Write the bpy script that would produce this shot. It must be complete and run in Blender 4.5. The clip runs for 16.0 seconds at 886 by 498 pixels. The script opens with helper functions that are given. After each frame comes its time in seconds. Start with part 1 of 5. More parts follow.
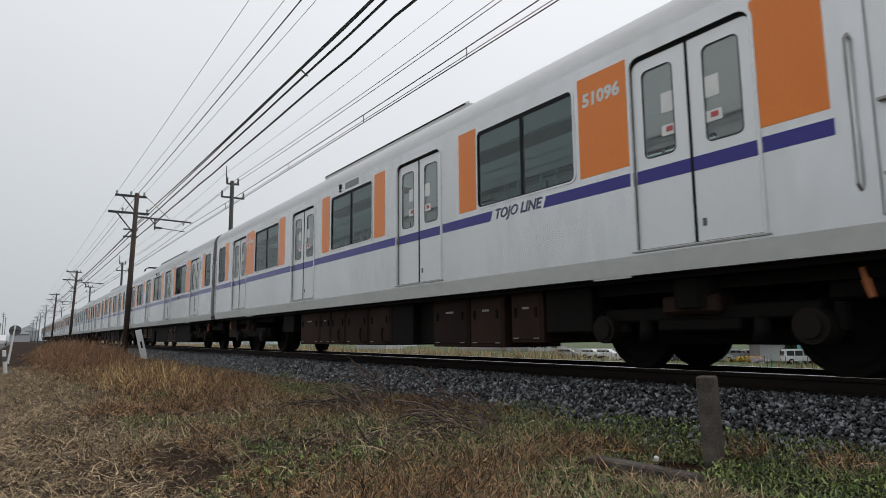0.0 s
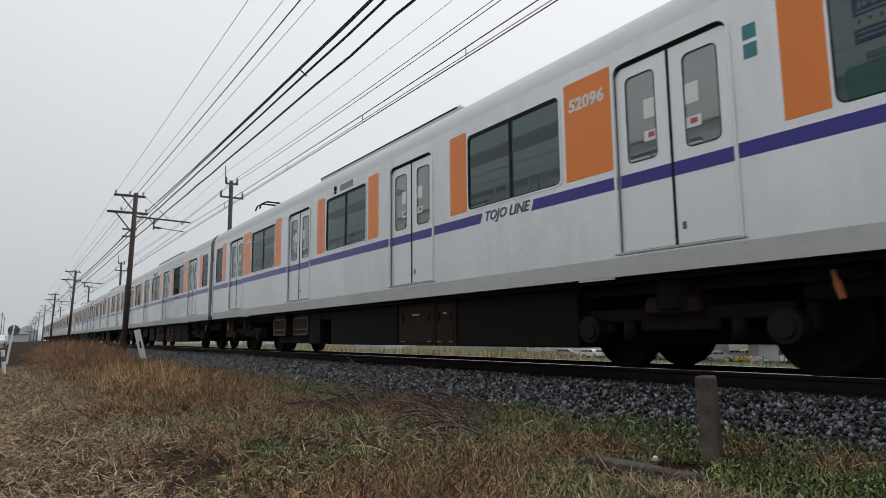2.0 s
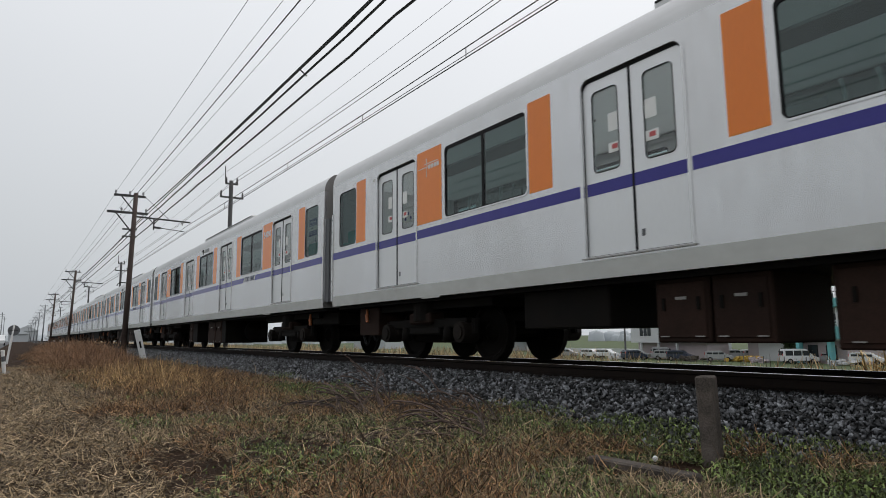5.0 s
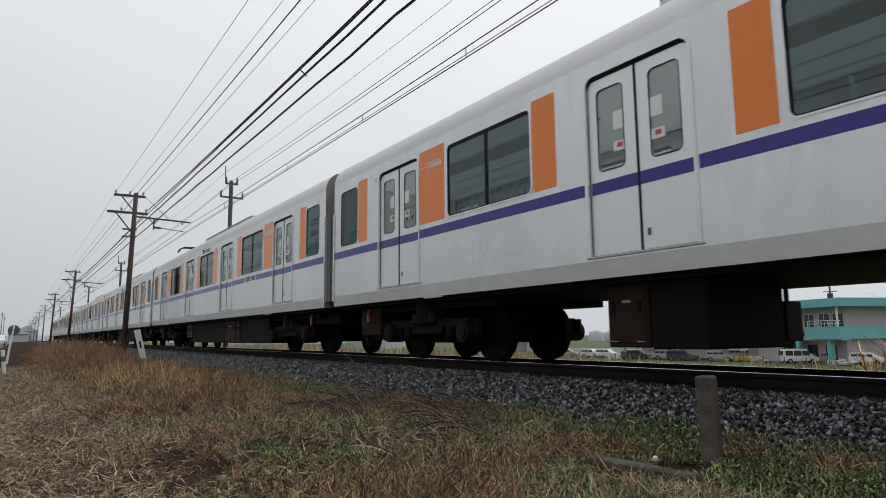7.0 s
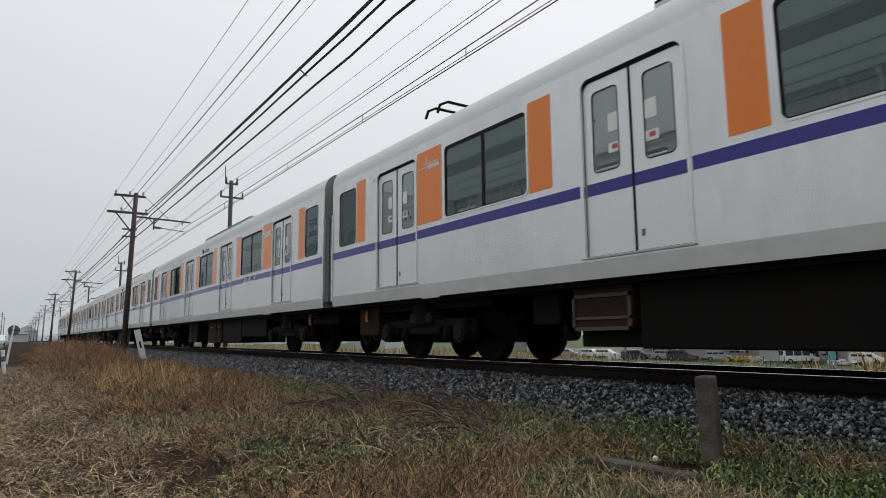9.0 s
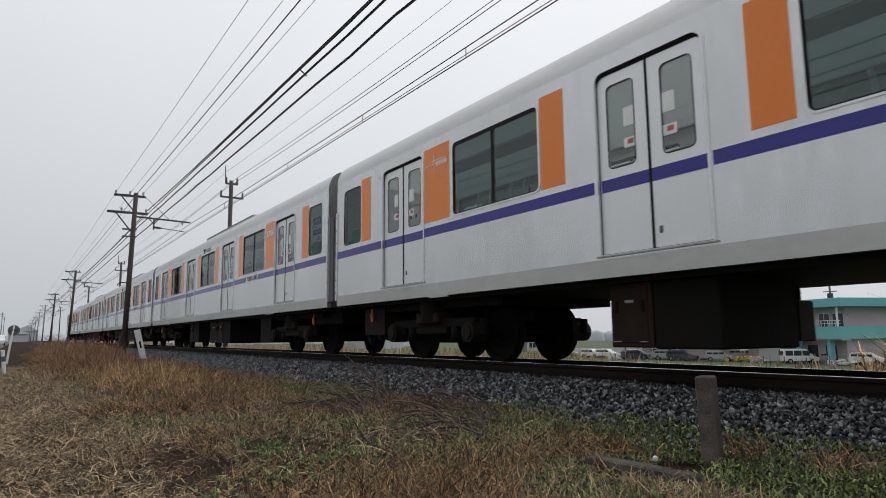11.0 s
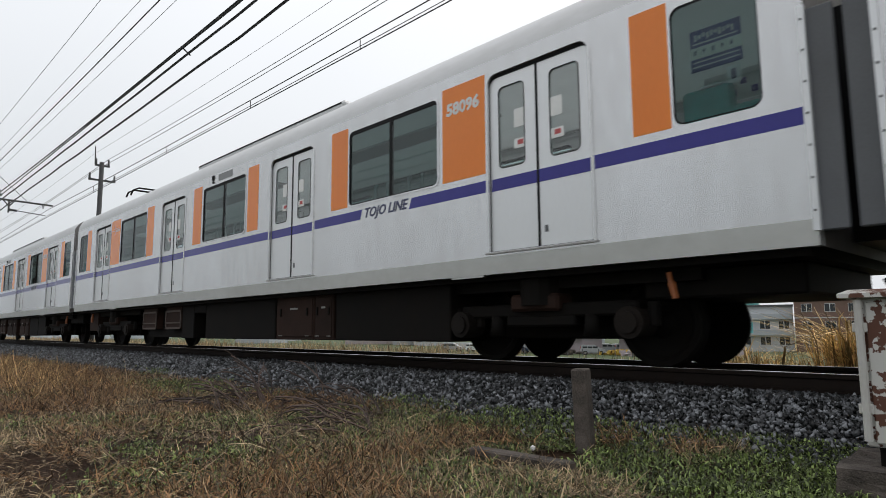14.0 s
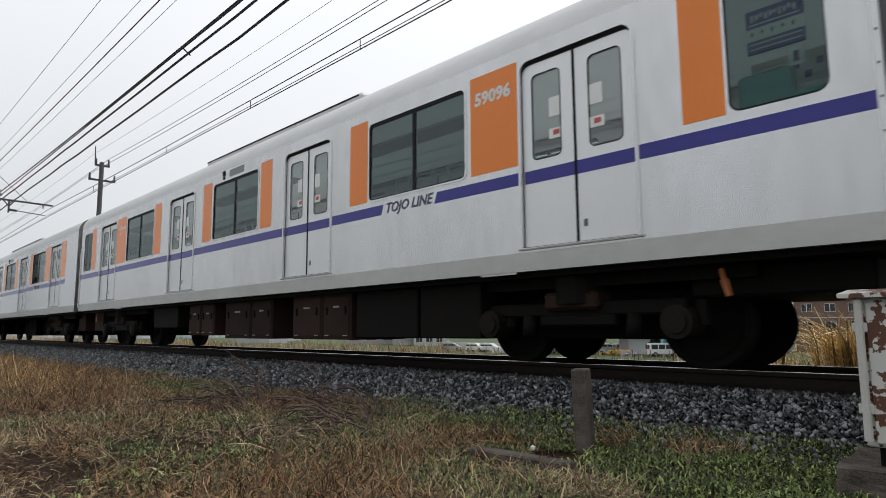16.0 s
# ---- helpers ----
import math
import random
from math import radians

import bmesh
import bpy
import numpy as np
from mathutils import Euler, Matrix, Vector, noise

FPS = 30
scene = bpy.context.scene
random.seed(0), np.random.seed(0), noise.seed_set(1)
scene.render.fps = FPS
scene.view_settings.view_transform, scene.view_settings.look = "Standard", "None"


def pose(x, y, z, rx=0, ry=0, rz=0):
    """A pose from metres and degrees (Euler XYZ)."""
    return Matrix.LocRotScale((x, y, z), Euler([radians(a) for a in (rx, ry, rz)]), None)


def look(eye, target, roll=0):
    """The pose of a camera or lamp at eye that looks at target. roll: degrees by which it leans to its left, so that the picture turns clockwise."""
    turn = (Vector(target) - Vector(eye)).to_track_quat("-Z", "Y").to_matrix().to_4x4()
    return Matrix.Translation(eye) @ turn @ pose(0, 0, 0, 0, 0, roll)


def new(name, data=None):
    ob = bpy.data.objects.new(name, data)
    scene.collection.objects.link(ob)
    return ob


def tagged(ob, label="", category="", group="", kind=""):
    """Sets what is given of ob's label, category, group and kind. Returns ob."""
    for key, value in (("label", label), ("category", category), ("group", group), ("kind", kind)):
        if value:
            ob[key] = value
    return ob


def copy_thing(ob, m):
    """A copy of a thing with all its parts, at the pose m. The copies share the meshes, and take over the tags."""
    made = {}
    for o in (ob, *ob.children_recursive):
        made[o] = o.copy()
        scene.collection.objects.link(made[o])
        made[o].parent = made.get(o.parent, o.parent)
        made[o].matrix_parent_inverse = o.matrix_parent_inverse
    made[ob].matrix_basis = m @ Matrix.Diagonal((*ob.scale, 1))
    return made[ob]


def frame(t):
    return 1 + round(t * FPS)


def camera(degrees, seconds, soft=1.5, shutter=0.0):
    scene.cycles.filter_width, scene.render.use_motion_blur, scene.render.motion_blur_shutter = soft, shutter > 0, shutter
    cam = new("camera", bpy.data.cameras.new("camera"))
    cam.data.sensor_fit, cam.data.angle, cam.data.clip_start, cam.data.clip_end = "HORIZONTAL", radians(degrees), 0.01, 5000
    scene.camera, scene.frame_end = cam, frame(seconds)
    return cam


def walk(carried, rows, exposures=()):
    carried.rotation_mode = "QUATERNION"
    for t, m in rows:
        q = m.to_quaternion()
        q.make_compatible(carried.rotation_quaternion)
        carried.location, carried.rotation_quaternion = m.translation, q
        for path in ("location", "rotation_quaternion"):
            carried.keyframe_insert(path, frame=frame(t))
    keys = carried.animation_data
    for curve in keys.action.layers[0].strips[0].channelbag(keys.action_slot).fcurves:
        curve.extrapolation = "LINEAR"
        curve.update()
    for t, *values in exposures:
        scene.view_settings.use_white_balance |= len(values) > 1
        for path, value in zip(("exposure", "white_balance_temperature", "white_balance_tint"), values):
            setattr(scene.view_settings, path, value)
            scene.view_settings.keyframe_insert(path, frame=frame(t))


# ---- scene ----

# Rail top is z = 0, the track runs along x, the camera stands at the origin.
cam = camera(69.5, 16.0, soft=0.55, shutter=0.07)
EYE = (0.0, 0.0, 0.375)


def aim(yaw, pitch, roll):
    """yaw: degrees left of the square view onto the track."""
    a, b = radians(yaw), radians(pitch)
    way = Vector((-math.sin(a) * math.cos(b), math.cos(a) * math.cos(b), math.sin(b)))
    return look(EYE, Vector(EYE) + way, roll)


walk(cam, [
    (0.0, aim(56.54, 7.77, -0.527)), (0.3, aim(56.46, 7.763, -0.527)), (12.8, aim(56.46, 7.763, -0.527)),
    (13.0, aim(56.33, 7.76, -0.52)), (13.1, aim(55.15, 7.69, -0.50)), (13.2, aim(52.6, 7.50, -0.46)),
    (13.3, aim(49.1, 7.30, -0.40)), (13.4, aim(46.52, 7.22, -0.36)), (13.5, aim(46.40, 7.25, -0.356)),
    (13.7, aim(46.483, 7.19, -0.356)), (16.0, aim(46.483, 7.19, -0.356))],
     exposures=[(0.0, 0.0), (13.0, 0.0), (13.6, 0.2), (16.0, 0.2)])

# ---- light: an overcast winter day ----
SUN_EL, SUN_AZ = radians(52), radians(8)
world = bpy.data.worlds.new("overcast_sky")
scene.world = world
world.use_nodes = True
wn, wl = world.node_tree.nodes, world.node_tree.links
wn.clear()
w_out = wn.new("ShaderNodeOutputWorld")
w_bg = wn.new("ShaderNodeBackground")
w_sky = wn.new("ShaderNodeTexSky")
w_sky.sky_type = "NISHITA"
w_sky.sun_disc = False
w_sky.sun_elevation, w_sky.sun_rotation = SUN_EL, SUN_AZ
w_sky.air_density, w_sky.dust_density = 2.0, 6.0
w_bg.inputs["Strength"].default_value = 0.1
# a cloud deck veils the clear sky, a little brighter high up, greyer low down
w_co = wn.new("ShaderNodeTexCoord")
w_sep = wn.new("ShaderNodeSeparateXYZ")
w_ramp = wn.new("ShaderNodeValToRGB")
w_ramp.color_ramp.elements[0].position = 0.0
w_ramp.color_ramp.elements[0].color = (4.9, 5.25, 5.6, 1)
w_ramp.color_ramp.elements[1].position = 0.75
w_ramp.color_ramp.elements[1].color = (9.6, 9.75, 10.1, 1)
w_noise = wn.new("ShaderNodeTexNoise")
w_noise.inputs["Scale"].default_value = 1.6
w_noise.inputs["Detail"].default_value = 3
w_add = wn.new("ShaderNodeMath")
w_add.operation = "MULTIPLY_ADD"
w_add.inputs[1].default_value = 0.16
w_lit = wn.new("ShaderNodeMath")
w_lit.operation = "MULTIPLY_ADD"
w_lit.inputs[1].default_value = 0.2
w_mix = wn.new("ShaderNodeMix")
w_mix.data_type = "RGBA"
w_mix.inputs["Factor"].default_value = 0.93
wl.new(w_co.outputs["Generated"], w_sep.inputs[0])
wl.new(w_co.outputs["Generated"], w_noise.inputs["Vector"])
wl.new(w_noise.outputs["Fac"], w_add.inputs[0])
wl.new(w_sep.outputs["Y"], w_lit.inputs[0])
wl.new(w_sep.outputs["Z"], w_lit.inputs[2])
wl.new(w_lit.outputs[0], w_add.inputs[2])
wl.new(w_add.outputs[0], w_ramp.inputs["Fac"])
wl.new(w_sky.outputs["Color"], w_mix.inputs["A"])
wl.new(w_ramp.outputs["Color"], w_mix.inputs["B"])
wl.new(w_mix.outputs["Result"], w_bg.inputs["Color"])
wl.new(w_bg.outputs[0], w_out.inputs["Surface"])
sun = new("sun", bpy.data.lights.new("sun", "SUN"))
sun.data.energy, sun.data.angle, sun.data.color = 0.7, radians(40), (1.0, 0.97, 0.93)
sun.matrix_world = look((4, 30, 40), (0, 0, 0))


# ---- materials ----
def material(name, colour, rough=0.6, metal=0.0, second=None, scale=6.0, mix=0.5, bump=0.0, fine=60.0, stretch=(1, 1, 1),
             spec=0.5, per_object=0.0, island=0.0, emit=0.0, bump_dist=0.01, skew=1.0):
    """Principled surface: two colours mixed by noise at two scales, with relief; colour may vary by object or by island."""
    m = bpy.data.materials.new(name)
    m.use_nodes = True
    n, l = m.node_tree.nodes, m.node_tree.links
    b = n["Principled BSDF"]
    b.inputs["Roughness"].default_value = rough
    b.inputs["Metallic"].default_value = metal
    b.inputs["Specular IOR Level"].default_value = spec
    co = n.new("ShaderNodeTexCoord")
    mp = n.new("ShaderNodeMapping")
    mp.inputs["Scale"].default_value = stretch
    l.new(co.outputs["Object"], mp.inputs["Vector"])
    big = n.new("ShaderNodeTexNoise")
    big.inputs["Scale"].default_value = scale
    big.inputs["Detail"].default_value = 5
    small = n.new("ShaderNodeTexNoise")
    small.inputs["Scale"].default_value = fine
    small.inputs["Detail"].default_value = 4
    l.new(mp.outputs[0], big.inputs["Vector"])
    l.new(mp.outputs[0], small.inputs["Vector"])
    ramp = n.new("ShaderNodeMapRange")
    ramp.inputs["From Min"].default_value, ramp.inputs["From Max"].default_value = 0.35, 0.68
    ramp.inputs["To Max"].default_value = mix
    add = n.new("ShaderNodeMath")
    add.operation = "MULTIPLY_ADD"
    add.inputs[1].default_value = 0.4
    mul = n.new("ShaderNodeMath")
    mul.operation = "MULTIPLY"
    mul.inputs[1].default_value = 0.6
    l.new(big.outputs["Fac"], mul.inputs[0])
    l.new(small.outputs["Fac"], add.inputs[0])
    l.new(mul.outputs[0], add.inputs[2])
    l.new(add.outputs[0], ramp.inputs["Value"])
    mx = n.new("ShaderNodeMix")
    mx.data_type = "RGBA"
    mx.inputs["A"].default_value = (*colour, 1)
    mx.inputs["B"].default_value = (*(second or [c * 0.7 for c in colour]), 1)
    l.new(ramp.outputs[0], mx.inputs["Factor"])
    out = mx.outputs["Result"]
    for amount, node, sock in ((per_object, "ShaderNodeObjectInfo", "Random"), (island, "ShaderNodeNewGeometry", "Random Per Island")):
        if amount:
            src = n.new(node)
            rng = n.new("ShaderNodeMapRange")
            rng.inputs["To Min"].default_value, rng.inputs["To Max"].default_value = 1 - amount, 1 + amount
            power = n.new("ShaderNodeMath")
            power.operation = "POWER"
            power.inputs[1].default_value = skew
            l.new(src.outputs[sock], power.inputs[0])
            l.new(power.outputs[0], rng.inputs["Value"])
            hsv = n.new("ShaderNodeHueSaturation")
            l.new(rng.outputs[0], hsv.inputs["Value"])
            l.new(out, hsv.inputs["Color"])
            out = hsv.outputs["Color"]
    l.new(out, b.inputs["Base Color"])
    if bump:
        bp = n.new("ShaderNodeBump")
        bp.inputs["Strength"].default_value = bump
        bp.inputs["Distance"].default_value = bump_dist
        l.new(add.outputs[0], bp.inputs["Height"])
        l.new(bp.outputs[0], b.inputs["Normal"])
    if emit:
        b.inputs["Emission Color"].default_value = (*colour, 1)
        b.inputs["Emission Strength"].default_value = emit
    return m


def glass(name, tint, gloss=0.9, rough=0.02):
    m = bpy.data.materials.new(name)
    m.use_nodes = True
    n, l = m.node_tree.nodes, m.node_tree.links
    n.remove(n["Principled BSDF"])
    clear = n.new("ShaderNodeBsdfTransparent")
    clear.inputs["Color"].default_value = (*tint, 1)
    shine = n.new("ShaderNodeBsdfGlossy")
    shine.inputs["Roughness"].default_value = rough
    shine.inputs["Color"].default_value = (gloss, gloss, gloss, 1)
    facing = n.new("ShaderNodeLayerWeight")
    power = n.new("ShaderNodeMath")
    power.operation = "POWER"
    power.inputs[1].default_value = 4.0
    fres = n.new("ShaderNodeMath")
    fres.operation = "MULTIPLY_ADD"
    fres.inputs[1].default_value = 0.4
    fres.inputs[2].default_value = 0.05
    l.new(facing.outputs["Facing"], power.inputs[0])
    l.new(power.outputs[0], fres.inputs[0])
    mx = n.new("ShaderNodeMixShader")
    l.new(fres.outputs[0], mx.inputs[0])
    l.new(clear.outputs[0], mx.inputs[1])
    l.new(shine.outputs[0], mx.inputs[2])
    l.new(mx.outputs[0], n["Material Output"].inputs["Surface"])
    return m


ALU = material("brushed_aluminium", (0.675, 0.675, 0.68), 0.26, 0.78, (0.55, 0.545, 0.535), 0.9, 0.85, 0.0, 7, (1, 1, 0.3), 0.6)
ALU_LOW = material("skirt_aluminium", (0.62, 0.62, 0.605), 0.38, 0.72, (0.49, 0.485, 0.465), 0.9, 0.8, 0.0, 9, (0.6, 1, 1), 0.5)
ROOF = material("roof_grey", (0.57, 0.57, 0.57), 0.36, 0.7, (0.45, 0.45, 0.44), 0.8, 0.7, 0.0, 12, (0.3, 1, 1))
DOOR = material("door_silver", (0.72, 0.725, 0.73), 0.36, 0.6, (0.66, 0.66, 0.66), 0.9, 0.6, 0.01, 30, (1, 1, 0.3))
ORANGE = material("orange_film", (0.90, 0.25, 0.035), 0.22, 0.0, (0.82, 0.215, 0.028), 1.2, 0.7, 0.0, 40, (1, 1, 0.3), 0.45)
BLUE = material("blue_stripe_film", (0.038, 0.032, 0.26), 0.22, 0.0, (0.030, 0.026, 0.21), 2.0, 0.6, spec=0.42)
RUBBER = material("black_rubber", (0.008, 0.008, 0.009), 0.6, spec=0.2)
GREYPAINT = material("gangway_grey", (0.115, 0.12, 0.128), 0.6, 0.0, (0.08, 0.082, 0.088), 2.0, 0.7)
# end wall grey darkened for the shade between two cars
ENDWALL = material("shaded_end_wall", (0.27, 0.26, 0.255), 0.6, 0.3, (0.16, 0.15, 0.145), 1.5, 0.8, 0.0, 10, (1, 1, 0.3))
DISPLAY = material("unlit_display", (0.22, 0.225, 0.23), 0.4, 0.0, (0.18, 0.185, 0.19), 3.0, 0.6)
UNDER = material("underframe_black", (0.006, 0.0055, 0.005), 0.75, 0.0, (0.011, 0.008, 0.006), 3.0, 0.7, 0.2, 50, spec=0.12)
BROWN = material("brake_dust_brown", (0.036, 0.0185, 0.0135), 0.75, 0.0, (0.013, 0.008, 0.006), 2.0, 0.8, 0.2, 50, spec=0.15, per_object=0.25)
STEEL = material("worn_steel", (0.35, 0.34, 0.33), 0.3, 0.9, (0.2, 0.18, 0.16), 5, 0.6)
WHITE = material("white_lettering", (0.80, 0.80, 0.79), 0.5)
DARKTXT = material("dark_blue_lettering", (0.05, 0.055, 0.12), 0.5)
PAPER = material("paper_notice", (0.86, 0.86, 0.84), 0.6)
LOUVRE = material("louvre_frame", (0.085, 0.06, 0.05), 0.7)
LABEL = material("worn_label", (0.30, 0.29, 0.27), 0.7)
PINK = material("red_sticker", (0.55, 0.10, 0.10), 0.5)
TEALSIGN = material("teal_sign", (0.05, 0.24, 0.26), 0.5)
INSIDE = material("interior_panel", (0.78, 0.78, 0.77), 0.6, 0.0, (0.72, 0.72, 0.71), 1.0, 0.6)
SEAT = material("green_moquette", (0.04, 0.40, 0.34), 0.9, 0.0, (0.03, 0.24, 0.21), 10, 0.7)
GRIP = material("white_grip", (0.75, 0.75, 0.74), 0.35)
PANE = glass("train_window_glass", (0.50, 0.585, 0.58))
ENDPANE = glass("end_window_glass", (0.55, 0.63, 0.63), 0.55)
SIGNBLUE = material("poster_blue", (0.04, 0.07, 0.26), 0.5)
SIGNPALE = material("poster_pale", (0.82, 0.86, 0.78), 0.6)
BOGIE = material("bogie_dark_brown", (0.017, 0.0125, 0.010), 0.75, 0.0, (0.008, 0.007, 0.006), 3.0, 0.8, 0.3, 45, spec=0.15)
DOORPANE = glass("door_window_glass", (0.92, 0.94, 0.94))
# faint emission for an added panel that brightens the car interior
CEILINGGLOW = material("light_diffuser", (0.9, 0.93, 0.93), 0.5, emit=0.10)
AMBER = material("amber_marker", (0.36, 0.10, 0.02), 0.5, 0.0, (0.20, 0.06, 0.015), 12, 0.8)

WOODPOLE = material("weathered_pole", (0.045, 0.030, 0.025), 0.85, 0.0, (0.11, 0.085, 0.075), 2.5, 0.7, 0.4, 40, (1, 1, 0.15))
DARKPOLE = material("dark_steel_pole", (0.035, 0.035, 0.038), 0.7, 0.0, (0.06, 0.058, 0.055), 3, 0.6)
# paler pole grey for the far ones, with the distance haze painted in
HAZEPOLE = material("haze_painted_pole", (0.22, 0.23, 0.24), 0.9, 0.0, (0.26, 0.27, 0.28), 2, 0.6)
GREYPOLE = material("far_pole", (0.10, 0.10, 0.105), 0.8, 0.0, (0.14, 0.14, 0.14), 2, 0.6)
WIRE = material("wire_black", (0.02, 0.02, 0.022), 0.6)
WIRE_LIGHT = material("wire_grey", (0.10, 0.10, 0.105), 0.5, 0.3)
PORCELAIN = material("porcelain", (0.25, 0.25, 0.26), 0.25)
# rust taken near black; the shade on the rail web is in it
RAIL = material("shaded_rail_rust", (0.012, 0.009, 0.008), 0.8, 0.0, (0.022, 0.014, 0.01), 4, 0.7, 0.2, 60, spec=0.15)
RAILTOP = material("rail_head_polished", (0.62, 0.62, 0.63), 0.22, 1.0, (0.5, 0.5, 0.5), 5, 0.5)
SLEEPER = material("sleeper_concrete", (0.14, 0.13, 0.12), 0.9, 0.0, (0.08, 0.075, 0.07), 4, 0.7, 0.3)
STONE = material("ballast_stone", (0.205, 0.212, 0.224), 0.5, 0.0, (0.05, 0.052, 0.056), 20, 0.85, 0.4, 90, spec=0.5, island=0.96, skew=2.7)
# bed colour taken near black to stand for shade in the stone gaps
BALLASTBED = material("ballast_bed_gap_shade", (0.008, 0.008, 0.008), 0.95, 0.0, (0.004, 0.004, 0.004), 20, 0.9, 0.8, 90, bump_dist=0.03)
SOIL = material("soil_and_litter", (0.050, 0.029, 0.018), 0.95, 0.0, (0.014, 0.009, 0.006), 5.0, 0.95, 1.0, 45, bump_dist=0.05, spec=0.1)
# tree colour washed out to grey to stand for distance haze
HAZETREE = material("haze_painted_trees", (0.36, 0.39, 0.41), 0.95, 0.0, (0.30, 0.33, 0.35), 0.02, 0.6)
FIELD = material("field", (0.075, 0.105, 0.035), 0.95, 0.0, (0.045, 0.062, 0.022), 0.15, 0.9, 0.4, 4)
ASPHALT = material("asphalt", (0.075, 0.078, 0.082), 0.8, 0.0, (0.05, 0.05, 0.053), 3, 0.6, 0.3, 120)
CONCRETE = material("mossy_concrete", (0.135, 0.112, 0.095), 0.9, 0.0, (0.02, 0.015, 0.012), 9, 1.0, 1.0, 120)
STRAW = material("straw", (0.44, 0.33, 0.198), 0.8, 0.0, (0.21, 0.15, 0.085), 4, 0.8, island=0.8, skew=1.7)
RUSSET = material("russet_dead_grass", (0.345, 0.20, 0.092), 0.85, 0.0, (0.12, 0.062, 0.031), 3, 0.8, island=0.9, skew=1.9)
GREEN = material("green_weeds", (0.20, 0.265, 0.075), 0.6, 0.0, (0.085, 0.108, 0.03), 4, 0.8, island=0.88, skew=1.9)
TWIG = material("dead_twig", (0.085, 0.058, 0.047), 0.85, 0.0, (0.045, 0.032, 0.027), 8, 0.7, island=0.7)
OCHRE = material("ochre_grass", (0.66, 0.46, 0.22), 0.85, 0.0, (0.34, 0.20, 0.09), 4, 0.8, island=0.8, skew=1.4)
REED = material("dry_reed", (0.60, 0.45, 0.25), 0.8, 0.0, (0.28, 0.19, 0.095), 4, 0.8, island=0.6, skew=1.3)
PAMPAS = material("golden_pampas", (0.86, 0.66, 0.33), 0.8, 0.0, (0.42, 0.28, 0.12), 4, 0.7, island=0.7, skew=1.2)
STALK = material("backlit_dead_stalk", (0.10, 0.065, 0.04), 0.85, 0.0, (0.05, 0.035, 0.022), 6, 0.7, island=0.6)
RUST = material("rusty_tall_grass", (0.37, 0.215, 0.125), 0.85, 0.0, (0.18, 0.10, 0.058), 3, 0.8, island=0.8, skew=1.5)
CREAMPAINT = material("flaking_cream_paint", (0.52, 0.51, 0.48), 0.6, 0.0, (0.42, 0.40, 0.36), 3, 0.6, 0.15, 40)
TEALPAINT = material("teal_paint", (0.15, 0.43, 0.45), 0.6, 0.0, (0.12, 0.36, 0.38), 0.6, 0.6)
PALEWALL = material("pale_wall", (0.55, 0.56, 0.57), 0.75, 0.0, (0.47, 0.48, 0.49), 0.6, 0.6)
BRICKWALL = material("brown_brick", (0.20, 0.125, 0.10), 0.85, 0.0, (0.14, 0.085, 0.07), 2.0, 0.7, 0.2, 12)
MAUVEWALL = material("mauve_wall", (0.42, 0.36, 0.37), 0.8, 0.0, (0.34, 0.29, 0.30), 0.6, 0.6)
DARKGLASS = material("dark_window", (0.03, 0.035, 0.04), 0.15)
ROOFTILE = material("dark_roof", (0.09, 0.09, 0.095), 0.8)
CARWHITE = material("car_white", (0.75, 0.76, 0.77), 0.3)
CARDARK = material("car_dark_blue", (0.03, 0.04, 0.07), 0.3)
YELLOWPAINT = material("machine_yellow", (0.55, 0.36, 0.05), 0.5, 0.0, (0.35, 0.2, 0.05), 3, 0.7)
CARGREY = material("car_grey", (0.35, 0.36, 0.37), 0.3)
LEAF = material("evergreen_leaf", (0.04, 0.065, 0.022), 0.7, 0.0, (0.025, 0.04, 0.016), 2, 0.7, island=0.4)
# pale grey holding painted haze for far houses; plain grey on verandas
HAZE = material("distant_grey", (0.42, 0.44, 0.46), 0.9, 0.0, (0.36, 0.38, 0.40), 0.05, 0.6)


# ---- mesh helpers ----
def finish(bm, name):
    me = bpy.data.meshes.new(name)
    bm.normal_update()
    bm.to_mesh(me)
    bm.free()
    return me


def part(name, bm, mat, parent, label="", smooth=False):
    """One mesh object under a thing or a part."""
    me = bm if isinstance(bm, bpy.types.Mesh) else finish(bm, name)
    if not me.materials:
        me.materials.append(mat)
    if smooth:
        for poly in me.polygons:
            poly.use_smooth = True
    ob = new(name, me)
    ob.parent = parent
    if label:
        ob["label"] = label
    return ob


def box(bm, x0, x1, y0, y1, z0, z1, bevel=0.0):
    m = Matrix.Translation(((x0 + x1) / 2, (y0 + y1) / 2, (z0 + z1) / 2)) @ Matrix.Diagonal((abs(x1 - x0), abs(y1 - y0), abs(z1 - z0), 1))
    r = bmesh.ops.create_cube(bm, size=1, matrix=m)
    if bevel:
        edges = list({e for v in r["verts"] for e in v.link_edges})
        bmesh.ops.bevel(bm, geom=edges, offset=bevel, segments=1, affect="EDGES")
    return bm


def boxes(*rows, bevel=0.0):
    bm = bmesh.new()
    for r in rows:
        box(bm, *r, bevel=bevel)
    return bm


def rod(bm, a, b, r0, r1=None, seg=8):
    a, b = Vector(a), Vector(b)
    d = b - a
    m = Matrix.Translation((a + b) / 2) @ d.to_track_quat("Z", "Y").to_matrix().to_4x4()
    bmesh.ops.create_cone(bm, cap_ends=True, segments=seg, radius1=r0, radius2=r0 if r1 is None else r1, depth=d.length, matrix=m)
    return bm


